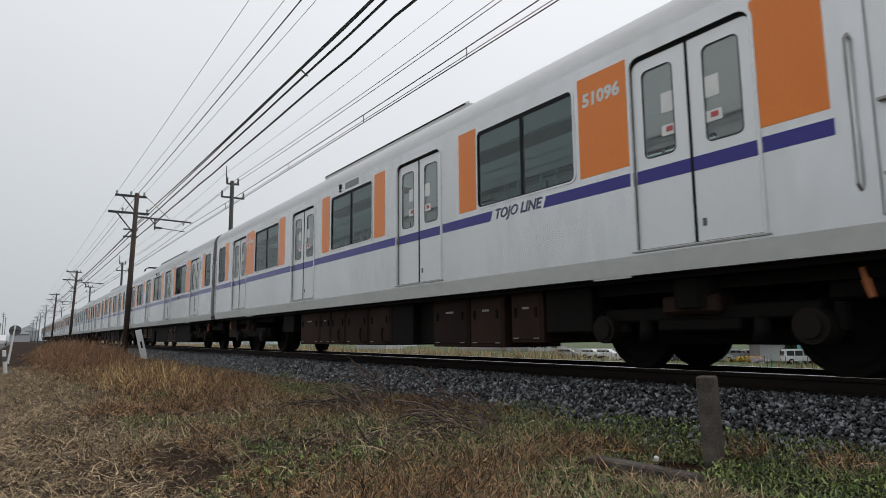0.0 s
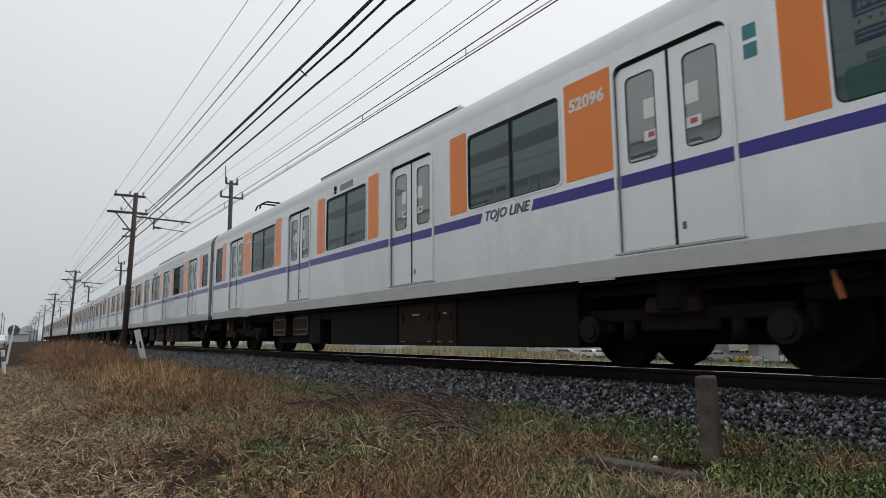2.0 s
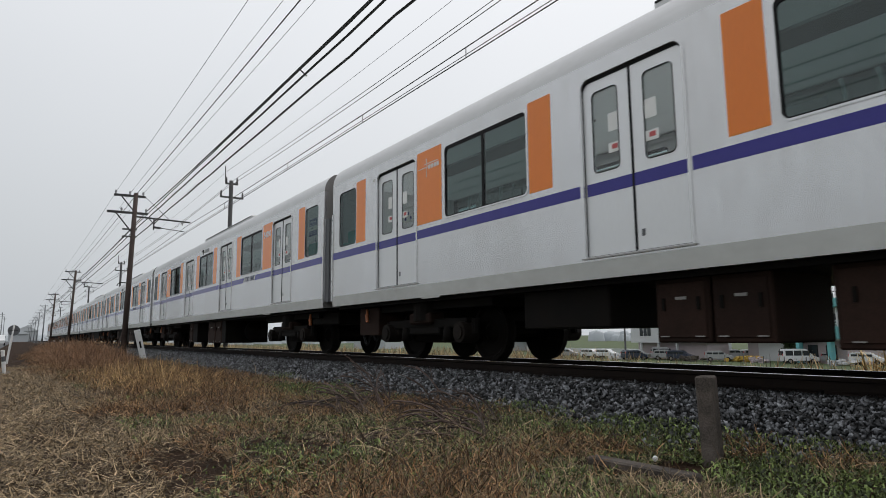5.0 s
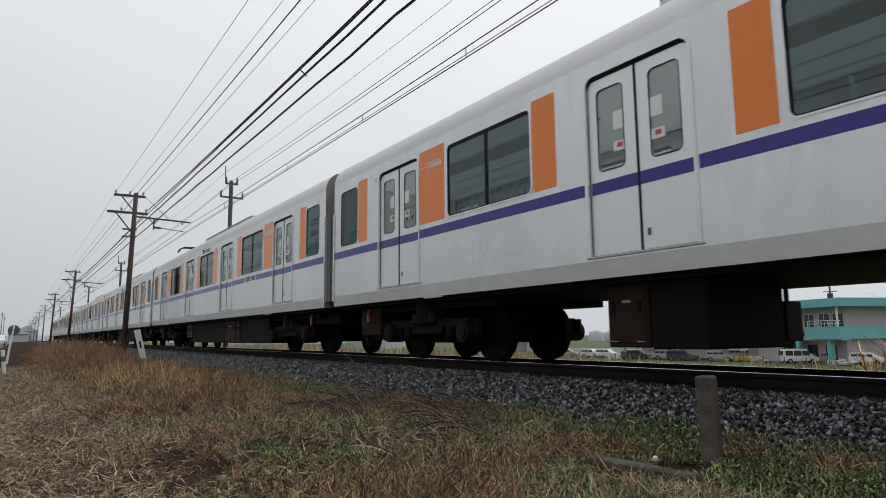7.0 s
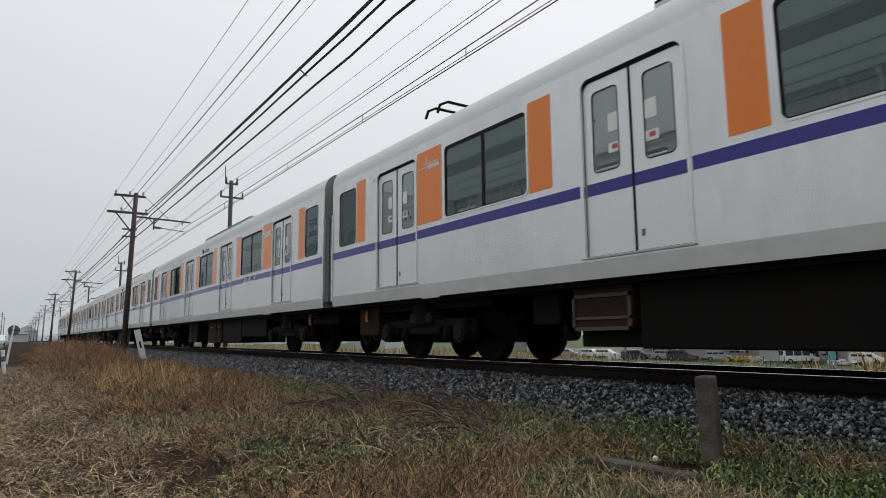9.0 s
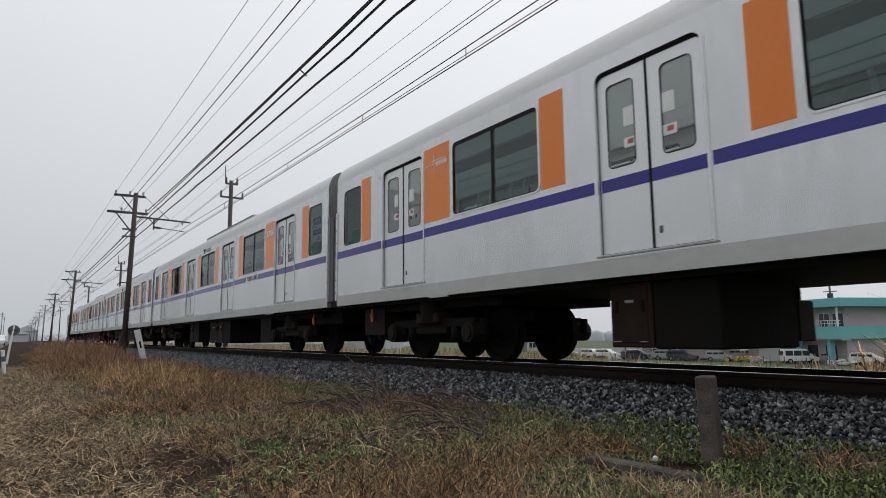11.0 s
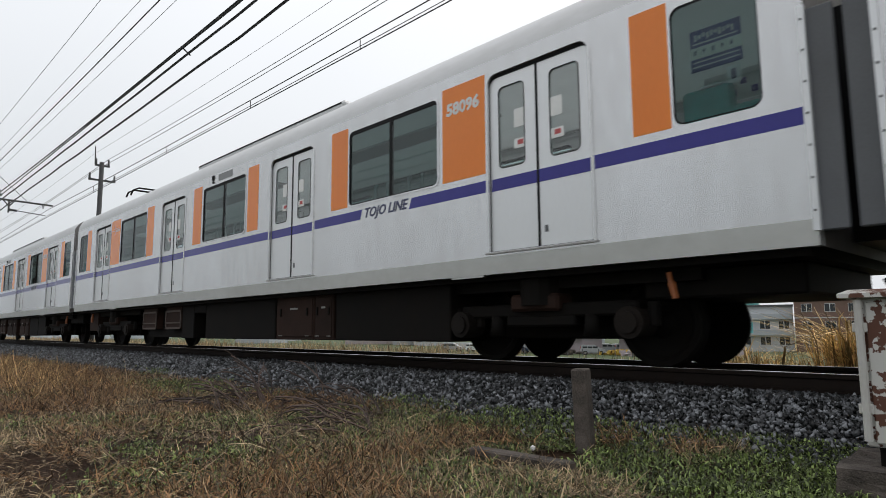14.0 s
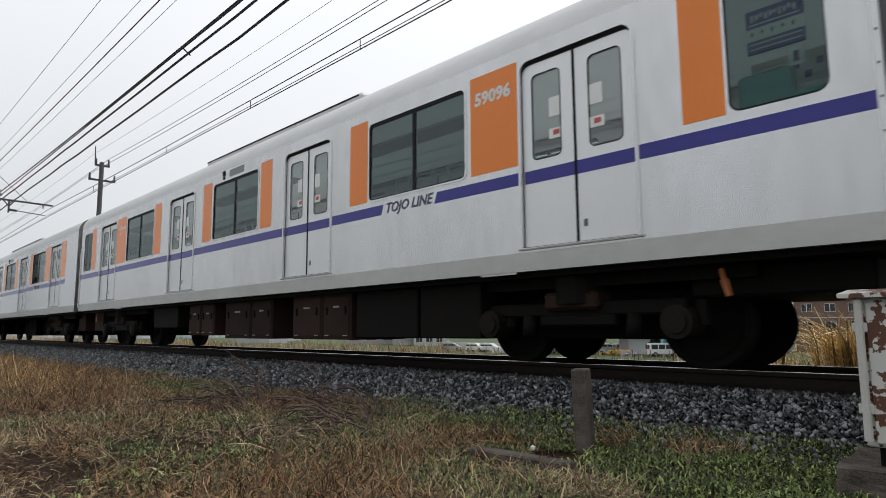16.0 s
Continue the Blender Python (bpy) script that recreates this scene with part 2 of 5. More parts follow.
def tube(bm, pts, r, seg=6):
    """A round bar swept along points."""
    pts = [Vector(q) for q in pts]
    rings = []
    for i, q in enumerate(pts):
        d = (pts[min(i + 1, len(pts) - 1)] - pts[max(i - 1, 0)]).normalized()
        side = d.cross(Vector((0, 0, 1)))
        if side.length < 1e-3:
            side = d.cross(Vector((0, 1, 0)))
        side.normalize()
        up = side.cross(d)
        rings.append([bm.verts.new(q + r * (math.cos(k * math.tau / seg) * side + math.sin(k * math.tau / seg) * up)) for k in range(seg)])
    for a, b in zip(rings, rings[1:]):
        for k in range(seg):
            bm.faces.new((a[k], a[(k + 1) % seg], b[(k + 1) % seg], b[k]))
    return bm


def rounded(x0, x1, z0, z1, rt, rb=None, n=4):
    """Outline of a rectangle with rounded corners in the xz plane."""
    rb = rt if rb is None else rb
    out = []
    for cx, cz, r, a0 in ((x1 - rb, z0 + rb, rb, -90), (x1 - rt, z1 - rt, rt, 0), (x0 + rt, z1 - rt, rt, 90), (x0 + rb, z0 + rb, rb, 180)):
        if r <= 0:
            out.append((cx, cz))
            continue
        for k in range(n + 1):
            a = radians(a0 + 90 * k / n)
            out.append((cx + r * math.cos(a), cz + r * math.sin(a)))
    return out


def sheet(outer, holes, y, thick):
    """A plate in the plane y with holes, thick towards +y."""
    bm = bmesh.new()
    edges = []
    for loop in (outer, *holes):
        vs = [bm.verts.new((x, y, z)) for x, z in loop]
        edges += [bm.edges.new((vs[i], vs[(i + 1) % len(vs)])) for i in range(len(vs))]
    bmesh.ops.triangle_fill(bm, use_beauty=True, edges=edges, normal=(0, -1, 0))
    for f in bm.faces:
        if f.normal.y > 0:
            f.normal_flip()
    if thick:
        faces = list(bm.faces)
        r = bmesh.ops.extrude_face_region(bm, geom=faces, use_keep_orig=True)
        vs = [v for v in r["geom"] if isinstance(v, bmesh.types.BMVert)]
        bmesh.ops.translate(bm, vec=(0, thick, 0), verts=vs)
        bmesh.ops.recalc_face_normals(bm, faces=bm.faces)
    return bm


def sweep_profile(profile, x0, x1):
    """A profile of (y, z) points run from x0 to x1, open, as a surface."""
    bm = bmesh.new()
    a = [bm.verts.new((x0, y, z)) for y, z in profile]
    b = [bm.verts.new((x1, y, z)) for y, z in profile]
    for i in range(len(profile) - 1):
        bm.faces.new((a[i], b[i], b[i + 1], a[i + 1]))
    return bm


def lettering(words, size, depth=0.002, shear=0.0, bold=0.0):
    """A flat mesh of words, in the xz plane, facing -y, starting at the origin."""
    cu = bpy.data.curves.new("letters", "FONT")
    cu.body, cu.size, cu.extrude, cu.shear, cu.offset = words, size, depth, shear, bold
    cu.resolution_u = 2
    ob = new("letters", cu)
    bpy.context.view_layer.update()
    me = bpy.data.meshes.new_from_object(ob.evaluated_get(bpy.context.evaluated_depsgraph_get()))
    bpy.data.objects.remove(ob)
    me.materials.clear()
    me.transform(Matrix.Rotation(radians(90), 4, "X"))
    return me


def fast_mesh(name, verts, faces):
    me = bpy.data.meshes.new(name)
    verts, faces = np.asarray(verts, np.float32), np.asarray(faces, np.int32)
    k = faces.shape[1]
    me.vertices.add(len(verts))
    me.vertices.foreach_set("co", verts.ravel())
    me.loops.add(faces.size)
    me.loops.foreach_set("vertex_index", faces.ravel())
    me.polygons.add(len(faces))
    me.polygons.foreach_set("loop_start", np.arange(0, faces.size, k, dtype=np.int32))
    me.update(calc_edges=True)
    return me


def thing(name, label, category, group="", kind="", at=None):
    ob = new(name)
    ob.empty_display_size = 0.2
    tagged(ob, label, category, group, kind)
    if at is not None:
        ob.matrix_basis = at
    return ob


# ---- ground, road, track ----
PROFILE_Y = (-3000, -7.0, -1.0, 0.0, 2.0, 3.7, 4.2, 5.25, 5.5, 7.5, 8.0, 9.0, 14.0, 3000)
PROFILE_Z = (-0.55, -0.55, -0.47, -0.42, -0.42, -0.42, -0.42, -0.19, -0.185, -0.185, -0.25, -0.5, -3.55, -3.55)
TRACK_Y = 6.447


def ground_z(x, y):
    return np.interp(y, PROFILE_Y, PROFILE_Z)


def make_ground():
    xs = np.concatenate([np.linspace(-3000, -200, 15), np.linspace(-180, -42, 24), np.arange(-40, 12, 0.5), np.linspace(15, 400, 12)])
    ys = np.concatenate([[-3000, -400, -60, -20, -7, -4, -1.0], np.arange(-0.6, 9.2, 0.3), [10, 12, 14, 20, 40, 80, 150, 400, 3000]])
    X, Y = np.meshgrid(xs, ys, indexing="ij")
    Z = ground_z(X, Y)
    near = (Y > -0.8) & (Y < 4.6) & (X > -42)
    for i, j in zip(*np.nonzero(near)):
        Z[i, j] += 0.05 * noise.noise((X[i, j] * 0.9, Y[i, j] * 0.9, 0)) + 0.02 * noise.noise((X[i, j] * 3, Y[i, j] * 3, 4))
    n, m = X.shape
    idx = np.arange(n * m).reshape(n, m)
    faces = np.stack([idx[:-1, :-1], idx[1:, :-1], idx[1:, 1:], idx[:-1, 1:]], -1).reshape(-1, 4)
    me = fast_mesh("ground", np.stack([X, Y, Z], -1).reshape(-1, 3), faces)
    me.materials.append(SOIL)
    me.materials.append(FIELD)
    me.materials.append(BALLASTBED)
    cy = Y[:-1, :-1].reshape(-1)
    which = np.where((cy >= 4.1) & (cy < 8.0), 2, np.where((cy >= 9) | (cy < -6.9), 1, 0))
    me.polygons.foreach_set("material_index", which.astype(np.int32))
    return tagged(new("ground", me), "brown soil bank with ballast bed and low fields beyond", "ground", kind="structure")


make_ground()
road = part("road", boxes((-600, 60, -6.6, -1.3, -0.6, -0.44)), ASPHALT, None)
tagged(road, "narrow grey asphalt road beside the railway bank", "road", kind="structure")


def rail_profile():
    return [(-0.065, -0.153), (-0.065, -0.142), (-0.012, -0.125), (-0.009, -0.05), (-0.032, -0.038), (-0.0325, -0.012), (-0.027, -0.004),
            (0.027, -0.004), (0.0325, -0.012), (0.032, -0.038), (0.009, -0.05), (0.012, -0.125), (0.065, -0.142), (0.065, -0.153)]


track = thing("railway_track", "single railway track with rusty rails on stone ballast", "railway track", kind="structure")
for side in (-1, 1):
    y = TRACK_Y + side * 0.54
    r = part("rail", sweep_profile([(y + a, b) for a, b in rail_profile()], -500, 60), RAIL, track, "rust-brown steel rail with painted shade and polished head")
    part("rail_head", boxes((-500, 60, y - 0.026, y + 0.026, -0.0045, 0.0)), RAILTOP, r, "bright worn rail head")
sleeper_mesh = finish(boxes((-0.12, 0.12, TRACK_Y - 1.0, TRACK_Y + 1.0, -0.33, -0.158), bevel=0.015), "sleeper")
for i in range(80):
    s = part("sleeper", sleeper_mesh, SLEEPER, track)
    s.location.x = -44 + i * 0.61


# ---- the train ----
HALF_W, BOT, KICK, EAVE = 1.40, 0.955, 1.147, 3.33
DOORS = (-7.265, -2.4217, 2.4217, 7.265)
WIN_Z = (2.075, 3.12)
SIDE = -HALF_W


def roof_profile():
    pts = []
    for k in range(9):
        a = radians(180 - 62 * k / 8)
        pts.append((-HALF_W + 0.42 + 0.42 * math.cos(a), EAVE + 0.42 * math.sin(a)))
    end = pts[-1]
    for k in range(1, 7):
        u = k / 6
        pts.append((end[0] * (1 - u), end[1] + 0.10 * (1 - (1 - u) ** 2)))
    return pts + [(-y, z) for y, z in reversed(pts[:-1])]


def door_leaf(side):
    x0, x1 = (-0.65, -0.014) if side < 0 else (0.014, 0.65)
    w0, w1 = (-0.52, -0.165) if side < 0 else (0.165, 0.52)
    win = rounded(w0, w1, 2.09, 2.99, 0.06)
    bm = sheet(rounded(x0, x1, 1.195, 3.15, 0.004, 0.004, 1), [win], SIDE + 0.032, 0.03)
    return bm, win, (w0, w1), (x0, x1)


def ring(outer, inner, y, thick):
    return sheet(outer, [inner], y, thick)


def slant(x0, x1, z0, z1, y, thick, lean0=0.0, lean1=0.0):
    """A strip whose ends may lean."""
    return sheet([(x0, z0), (x1, z0), (x1 + lean1, z1), (x0 + lean0, z1)], [], y, thick)


def train_side(car, cab):
    """Everything on the near side of a car; returns its top parts."""
    made = []

    def add(name, bm, mat, parent=None, label="", smooth=False):
        ob = part(name, bm, mat, parent or car, label, smooth)
        if parent is None:
            made.append(ob)
        return ob

    front = 10.02 if cab else 9.785
    ends = [(-9.47, -8.75)] if cab else [(-9.47, -8.75), (8.75, 9.47)]
    wins = [(-5.80, -4.0), (-0.88, 0.88), (4.0, 5.80)]
    holes = [rounded(a, b, *WIN_Z, 0.07) for a, b in wins]
    holes += [rounded(a, b, 2.07, 3.12, 0.09) for a, b in ends]
    holes += [rounded(d - 0.65, d + 0.65, 1.192, 3.155, 0.11, 0.004) for d in DOORS]
    if cab:
        holes.append(rounded(8.78, 9.50, 1.192, 3.05, 0.05, 0.004))
    wall = add("side_wall", sheet([(-9.785, KICK), (front, KICK), (front, EAVE), (-9.785, EAVE)], holes, SIDE, 0.05), ALU, label="brushed aluminium side wall")
    add("skirt", sweep_profile([(SIDE, KICK), (SIDE + 0.012, BOT), (SIDE + 0.09, BOT), (SIDE + 0.09, KICK)], -9.785, front), ALU_LOW, label="dull grey lower sill panel")
    for a, b in wins + ends:
        big = b - a > 1
        rt = 0.07 if big else 0.09
        outer = rounded(a + 0.002, b - 0.002, WIN_Z[0] + 0.002, WIN_Z[1] - 0.002, rt)
        inner = rounded(a + 0.020, b - 0.016, WIN_Z[0] + 0.016, WIN_Z[1] - 0.045, rt - 0.02) if big else rounded(a + 0.012, b - 0.010, WIN_Z[0] + 0.012, WIN_Z[1] - 0.014, rt - 0.01)
        w = add("window_frame", ring(outer, inner, SIDE + 0.003, 0.022 if big else 0.012), RUBBER, label="black rubber window frame")
        cuts = [(a + 0.02, (a + b) / 2 - 0.02), ((a + b) / 2 + 0.02, b - 0.02)] if big else [(a + 0.008, b - 0.008)]
        for c, d in cuts:
            add("window_pane", boxes((c, d, SIDE + (0.012 if big else 0.007), SIDE + (0.018 if big else 0.012), WIN_Z[0] + 0.008, WIN_Z[1] - (0.04 if big else 0.008))), PANE if big else ENDPANE, w, "dark tinted glass pane").visible_shadow = False
        if big:
            trim = rounded(a - 0.028, b + 0.028, WIN_Z[0] - 0.022, WIN_Z[1] + 0.022, rt + 0.02)
            add("window_surround", ring(trim, rounded(a + 0.001, b - 0.001, WIN_Z[0] + 0.001, WIN_Z[1] - 0.001, rt), SIDE - 0.007, 0.01), ALU, w, "bare aluminium surround")
            add("mullion", boxes(((a + b) / 2 - 0.022, (a + b) / 2 + 0.022, SIDE + 0.006, SIDE + 0.045, WIN_Z[0] + 0.004, WIN_Z[1] - 0.004)), RUBBER, w)
            for g in (a + 0.42, a + 0.68, b - 0.68, b - 0.42):
                pts = [(g, SIDE + 0.13, 1.95), (g, SIDE + 0.13, 2.24), (g - 0.02, SIDE + 0.15, 2.30), (g - 0.05, SIDE + 0.20, 2.33)]
                add("grip", tube(bmesh.new(), pts, 0.020), GRIP, w, "white grip handle")
    # orange panels
    panels = [(-6.572, -5.89), (-3.96, -3.56), (-1.35, -0.97), (0.97, 1.35), (3.56, 3.96), (5.89, 6.572), (-8.725, -8.365)]
    panels.append((7.925, 8.50) if cab else (8.365, 8.725))
    for a, b in panels:
        add("orange_panel", boxes((a, b, SIDE - 0.003, SIDE + 0.001, 2.065, 3.195)), ORANGE, label="orange film panel")
    # blue stripe, broken at the doors and at the line name
    z0, z1 = 1.854, 1.986
    runs = [(-9.74, -7.965, 0, 0), (-6.575, -3.13, 0, 0), (-1.72, 1.72, 0, 0), (3.13, 4.26, 0, 0.05), (5.28, 6.575, 0.05, 0), (7.955, 8.52 if cab else 9.74, 0, 0)]
    for a, b, l0, l1 in runs:
        add("stripe", slant(a, b, z0, z1, SIDE - 0.003, 0.004, l0, l1), BLUE, label="dark blue waist stripe")
    name = add("line_name", lettering("TOJO LINE", 0.18, 0.002, 0.3, 0.0035), DARKTXT, label="dark italic line name lettering")
    wid = max(v.co.x for v in name.data.vertices)
    name.data.transform(Matrix.Diagonal((0.92 / wid, 1, 1, 1)))
    name.location = (4.345, SIDE - 0.002, 1.868)
    # emblem drawn as plain bars on the rear wide panel
    add("emblem", boxes((-6.52, -6.10, SIDE - 0.006, SIDE, 2.925, 2.935), (-6.30, -6.29, SIDE - 0.006, SIDE, 2.78, 3.07), (-6.36, -5.98, SIDE - 0.006, SIDE, 2.975, 2.985),
                        *[(q, q + 0.055, SIDE - 0.006, SIDE, 2.89, 2.955) for q in (-6.245, -6.165, -6.085, -6.01)]), WHITE, label="thin white emblem strokes")
    for i, d in enumerate(DOORS):
        ring_o = rounded(d - 0.649, d + 0.649, 1.193, 3.154, 0.11, 0.004)
        ring_i = rounded(d - 0.645, d + 0.645, 1.20, 3.118, 0.09, 0.004)
        add("door_seal", ring(ring_o, ring_i, SIDE + 0.026, 0.004), RUBBER, label="black door seal")
        add("door_rim", ring(rounded(d - 0.685, d + 0.685, 1.18, 3.185, 0.13, 0.004), rounded(d - 0.651, d + 0.651, 1.191, 3.156, 0.11, 0.004), SIDE - 0.008, 0.01), ALU)
        add("door_sill", boxes((d - 0.70, d + 0.70, SIDE - 0.022, SIDE, 1.168, 1.183)), STEEL, label="steel door sill")
        for side in (-1, 1):
            bm, win, (w0, w1), (x0, x1) = door_leaf(side)
            leaf = add("door", bm, DOOR, label="closed silver sliding door")
            leaf.location.x = d
            gl = [(x, z) for x, z in win]
            add("door_pane", sheet(gl, [], SIDE + 0.040, 0.006), DOORPANE, leaf, "tinted door glass").visible_shadow = False
            add("door_gasket", ring(rounded(w0 - 0.004, w1 + 0.004, 2.086, 2.994, 0.062), rounded(w0 + 0.004, w1 - 0.004, 2.094, 2.986, 0.056), SIDE + 0.028, 0.006), RUBBER, leaf)
            add("door_stripe", boxes((x0 + (0.02 if side < 0 else 0), x1 - (0.02 if side > 0 else 0), SIDE + 0.029, SIDE + 0.033, z0, z1)), BLUE, leaf)
            c = (w0 + w1) / 2
            q = c + 0.035 if side < 0 else c - 0.17
            add("notice", boxes((q, q + 0.14, SIDE + 0.036, SIDE + 0.039, 2.50, 2.70)), PAPER, leaf, "white paper notice")
            q = c + 0.03 if side < 0 else c - 0.175
            s = add("sticker", boxes((q, q + 0.16, SIDE + 0.036, SIDE + 0.039, 2.27, 2.375)), PAPER, leaf, "white and red safety sticker")
            add("sticker_mark", boxes((q + 0.05, q + 0.125, SIDE + 0.033, SIDE + 0.036, 2.305, 2.355)), PINK, leaf)
            if side > 0:
                add("handle_recess", boxes((0.07, 0.11, SIDE + 0.028, SIDE + 0.034, 1.335, 1.405)), GREYPAINT, leaf)
        add("door_edge", boxes((d - 0.014, d + 0.014, SIDE + 0.026, SIDE + 0.07, 1.195, 3.13)), RUBBER, label="black rubber door edge")
    # destination display and side lamp
    add("destination_display", boxes((-0.24, 0.33, SIDE - 0.004, SIDE + 0.01, 3.175, 3.30)), DISPLAY, label="blank grey destination display")
    lamp = add("side_lamp", boxes((-0.505, -0.425, SIDE - 0.022, SIDE, 3.22, 3.32), bevel=0.01), RUBBER, label="dark side indicator lamp")
    add("side_lamp_lens", boxes((-0.49, -0.44, SIDE - 0.016, SIDE, 3.165, 3.205)), RUBBER, lamp)
    add("plate", boxes((-8.06, -7.99, SIDE - 0.004, SIDE, 3.06, 3.12)), PAPER, label="small white plate")
    for q in (-6.5, 6.0):
        add("jacking_plate", boxes((q, q + 0.5, SIDE + 0.02, SIDE + 0.06, 0.935, 0.957)), ALU_LOW)
    if cab:
        leaf = add("cab_door", sheet(rounded(8.785, 9.495, 1.20, 3.045, 0.045, 0.004), [rounded(8.95, 9.40, 2.10, 2.98, 0.04)], SIDE + 0.025, 0.03), DOOR, label="driver's cab door")
        add("cab_pane", boxes((8.94, 9.41, SIDE + 0.034, SIDE + 0.04, 2.09, 2.99)), PANE, leaf)
        for z in (1.48, 2.02):
            add("handle", boxes((8.82, 9.0, SIDE - 0.03, SIDE + 0.03, z, z + 0.02)), STEEL, leaf, "steel door handle")
        add("handrail", tube(bmesh.new(), [(8.66, SIDE, 1.40), (8.66, SIDE - 0.05, 1.44), (8.66, SIDE - 0.05, 2.55), (8.66, SIDE, 2.6)], 0.014), STEEL, label="upright steel handrail")
    for sx in ((-1,) if cab else (-1, 1)):
        e = sx * 9.785
        g = add("gap_guard", boxes((e, e + sx * 0.185, SIDE + 0.03, SIDE + 0.085, 1.06, 2.74), bevel=0.01), GREYPAINT, label="grey rubber gap guard")
        add("guard_strip", boxes((e - sx * 0.035, e + sx * 0.012, SIDE - 0.016, SIDE + 0.03, 1.06, 2.76)), DOOR, g, "white mounting strip")
        for k in range(7):
            add("bolt", boxes((e - sx * 0.012 - 0.008, e - sx * 0.012 + 0.008, SIDE - 0.022, SIDE - 0.014, 1.2 + 0.24 * k, 1.216 + 0.24 * k)), RUBBER, g)
    return made


def wheelset(parent, x):
    bm = bmesh.new()
    for s in (-1, 1):
        prof = [(s * 0.47, 0.455), (s * 0.50, 0.43), (s * 0.595, 0.425), (s * 0.6, 0.37), (s * 0.56, 0.33), (s * 0.55, 0.16), (s * 0.58, 0.12), (s * 0.62, 0.075), (s * 0.62, 0.0)]
        n = 28
        rings = [[bm.verts.new((r * math.cos(k * math.tau / n), y, r * math.sin(k * math.tau / n))) for k in range(n)] for y, r in prof[:-1]]
        inner = [bm.verts.new((0.455 * math.cos(k * math.tau / n), s * 0.47, 0.455 * math.sin(k * math.tau / n))) for k in range(n)]
        for a, b in zip(rings, rings[1:]):
            for k in range(n):
                bm.faces.new((a[k], a[(k + 1) % n], b[(k + 1) % n], b[k]))
        bm.faces.new(rings[-1])
        bm.faces.new(rings[0])
        bmesh.ops.delete(bm, geom=inner, context="VERTS")
    rod(bm, (0, -0.5, 0), (0, 0.5, 0), 0.08, seg=12)
    bmesh.ops.recalc_face_normals(bm, faces=bm.faces)
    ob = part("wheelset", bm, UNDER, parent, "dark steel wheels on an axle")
    ob.location = (x, 0, 0.43)
    return ob


def bogie(car, x):
    frame_bm = bmesh.new()
    for s in (-1, 1):
        y = s * 0.98
        box(frame_bm, -1.15, 1.15, y - 0.09, y + 0.09, 0.50, 0.64, bevel=0.02)
        box(frame_bm, -0.45, 0.45, y - 0.10, y + 0.10, 0.40, 0.52, bevel=0.02)
        rod(frame_bm, (0, s * 0.95, 0.62), (0, s * 0.95, 0.90), 0.27, seg=16)
        for w in (-1.09, 1.09):
            rod(frame_bm, (w - 0.17, y, 0.40), (w - 0.17, y, 0.62), 0.06)
            rod(frame_bm, (w + 0.17, y, 0.40), (w + 0.17, y, 0.62), 0.06)
    box(frame_bm, -0.25, 0.25, -0.95, 0.95, 0.50, 0.80)
    box(frame_bm, -1.75, 1.75, -1.05, 1.05, 0.79, 0.92)
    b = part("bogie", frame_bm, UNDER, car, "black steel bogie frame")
    b.location.x = x
    for s in (-1, 1):
        y = s * 1.02
        for w in (-1.09, 1.09):
            bm = bmesh.new()
            rod(bm, (w, y - s * 0.14, 0.43), (w, y + s * 0.14, 0.43), 0.15, seg=18)
            rod(bm, (w, y + s * 0.14, 0.43), (w, y + s * 0.165, 0.43), 0.10, seg=18)
            part("axle_box", bm, BOGIE, b, "rusty round axle box cover")
        part("damper_plate", boxes((-0.34, 0.30, y - 0.13, y + 0.15, 0.56, 0.74), bevel=0.03), BROWN, b, "brown spring bracket")
        part("brake_block", rod(bmesh.new(), (-0.62, y, 0.30), (-0.62, y, 0.52), 0.09, 0.07, 12), UNDER, b, smooth=True)
        part("brake_block", rod(bmesh.new(), (0.62, y, 0.30), (0.62, y, 0.52), 0.09, 0.07, 12), UNDER, b, smooth=True)
    part("brake_gear", boxes((-0.85, 0.85, -0.72, 0.72, 0.27, 0.60), bevel=0.02), UNDER, b, "black brake gear")
    for w in (-1.09, 1.09):
        wheelset(b, w)
    return b


def hose_bracket(car, x):
    bm = bmesh.new()
    rod(bm, (x - 0.03, -1.14, 0.86), (x, -1.16, 0.76), 0.024, seg=8)
    rod(bm, (x, -1.16, 0.77), (x + 0.04, -1.17, 0.63), 0.036, 0.030, seg=8)
    part("hose_bracket", bm, AMBER, car, "amber painted hose bracket")


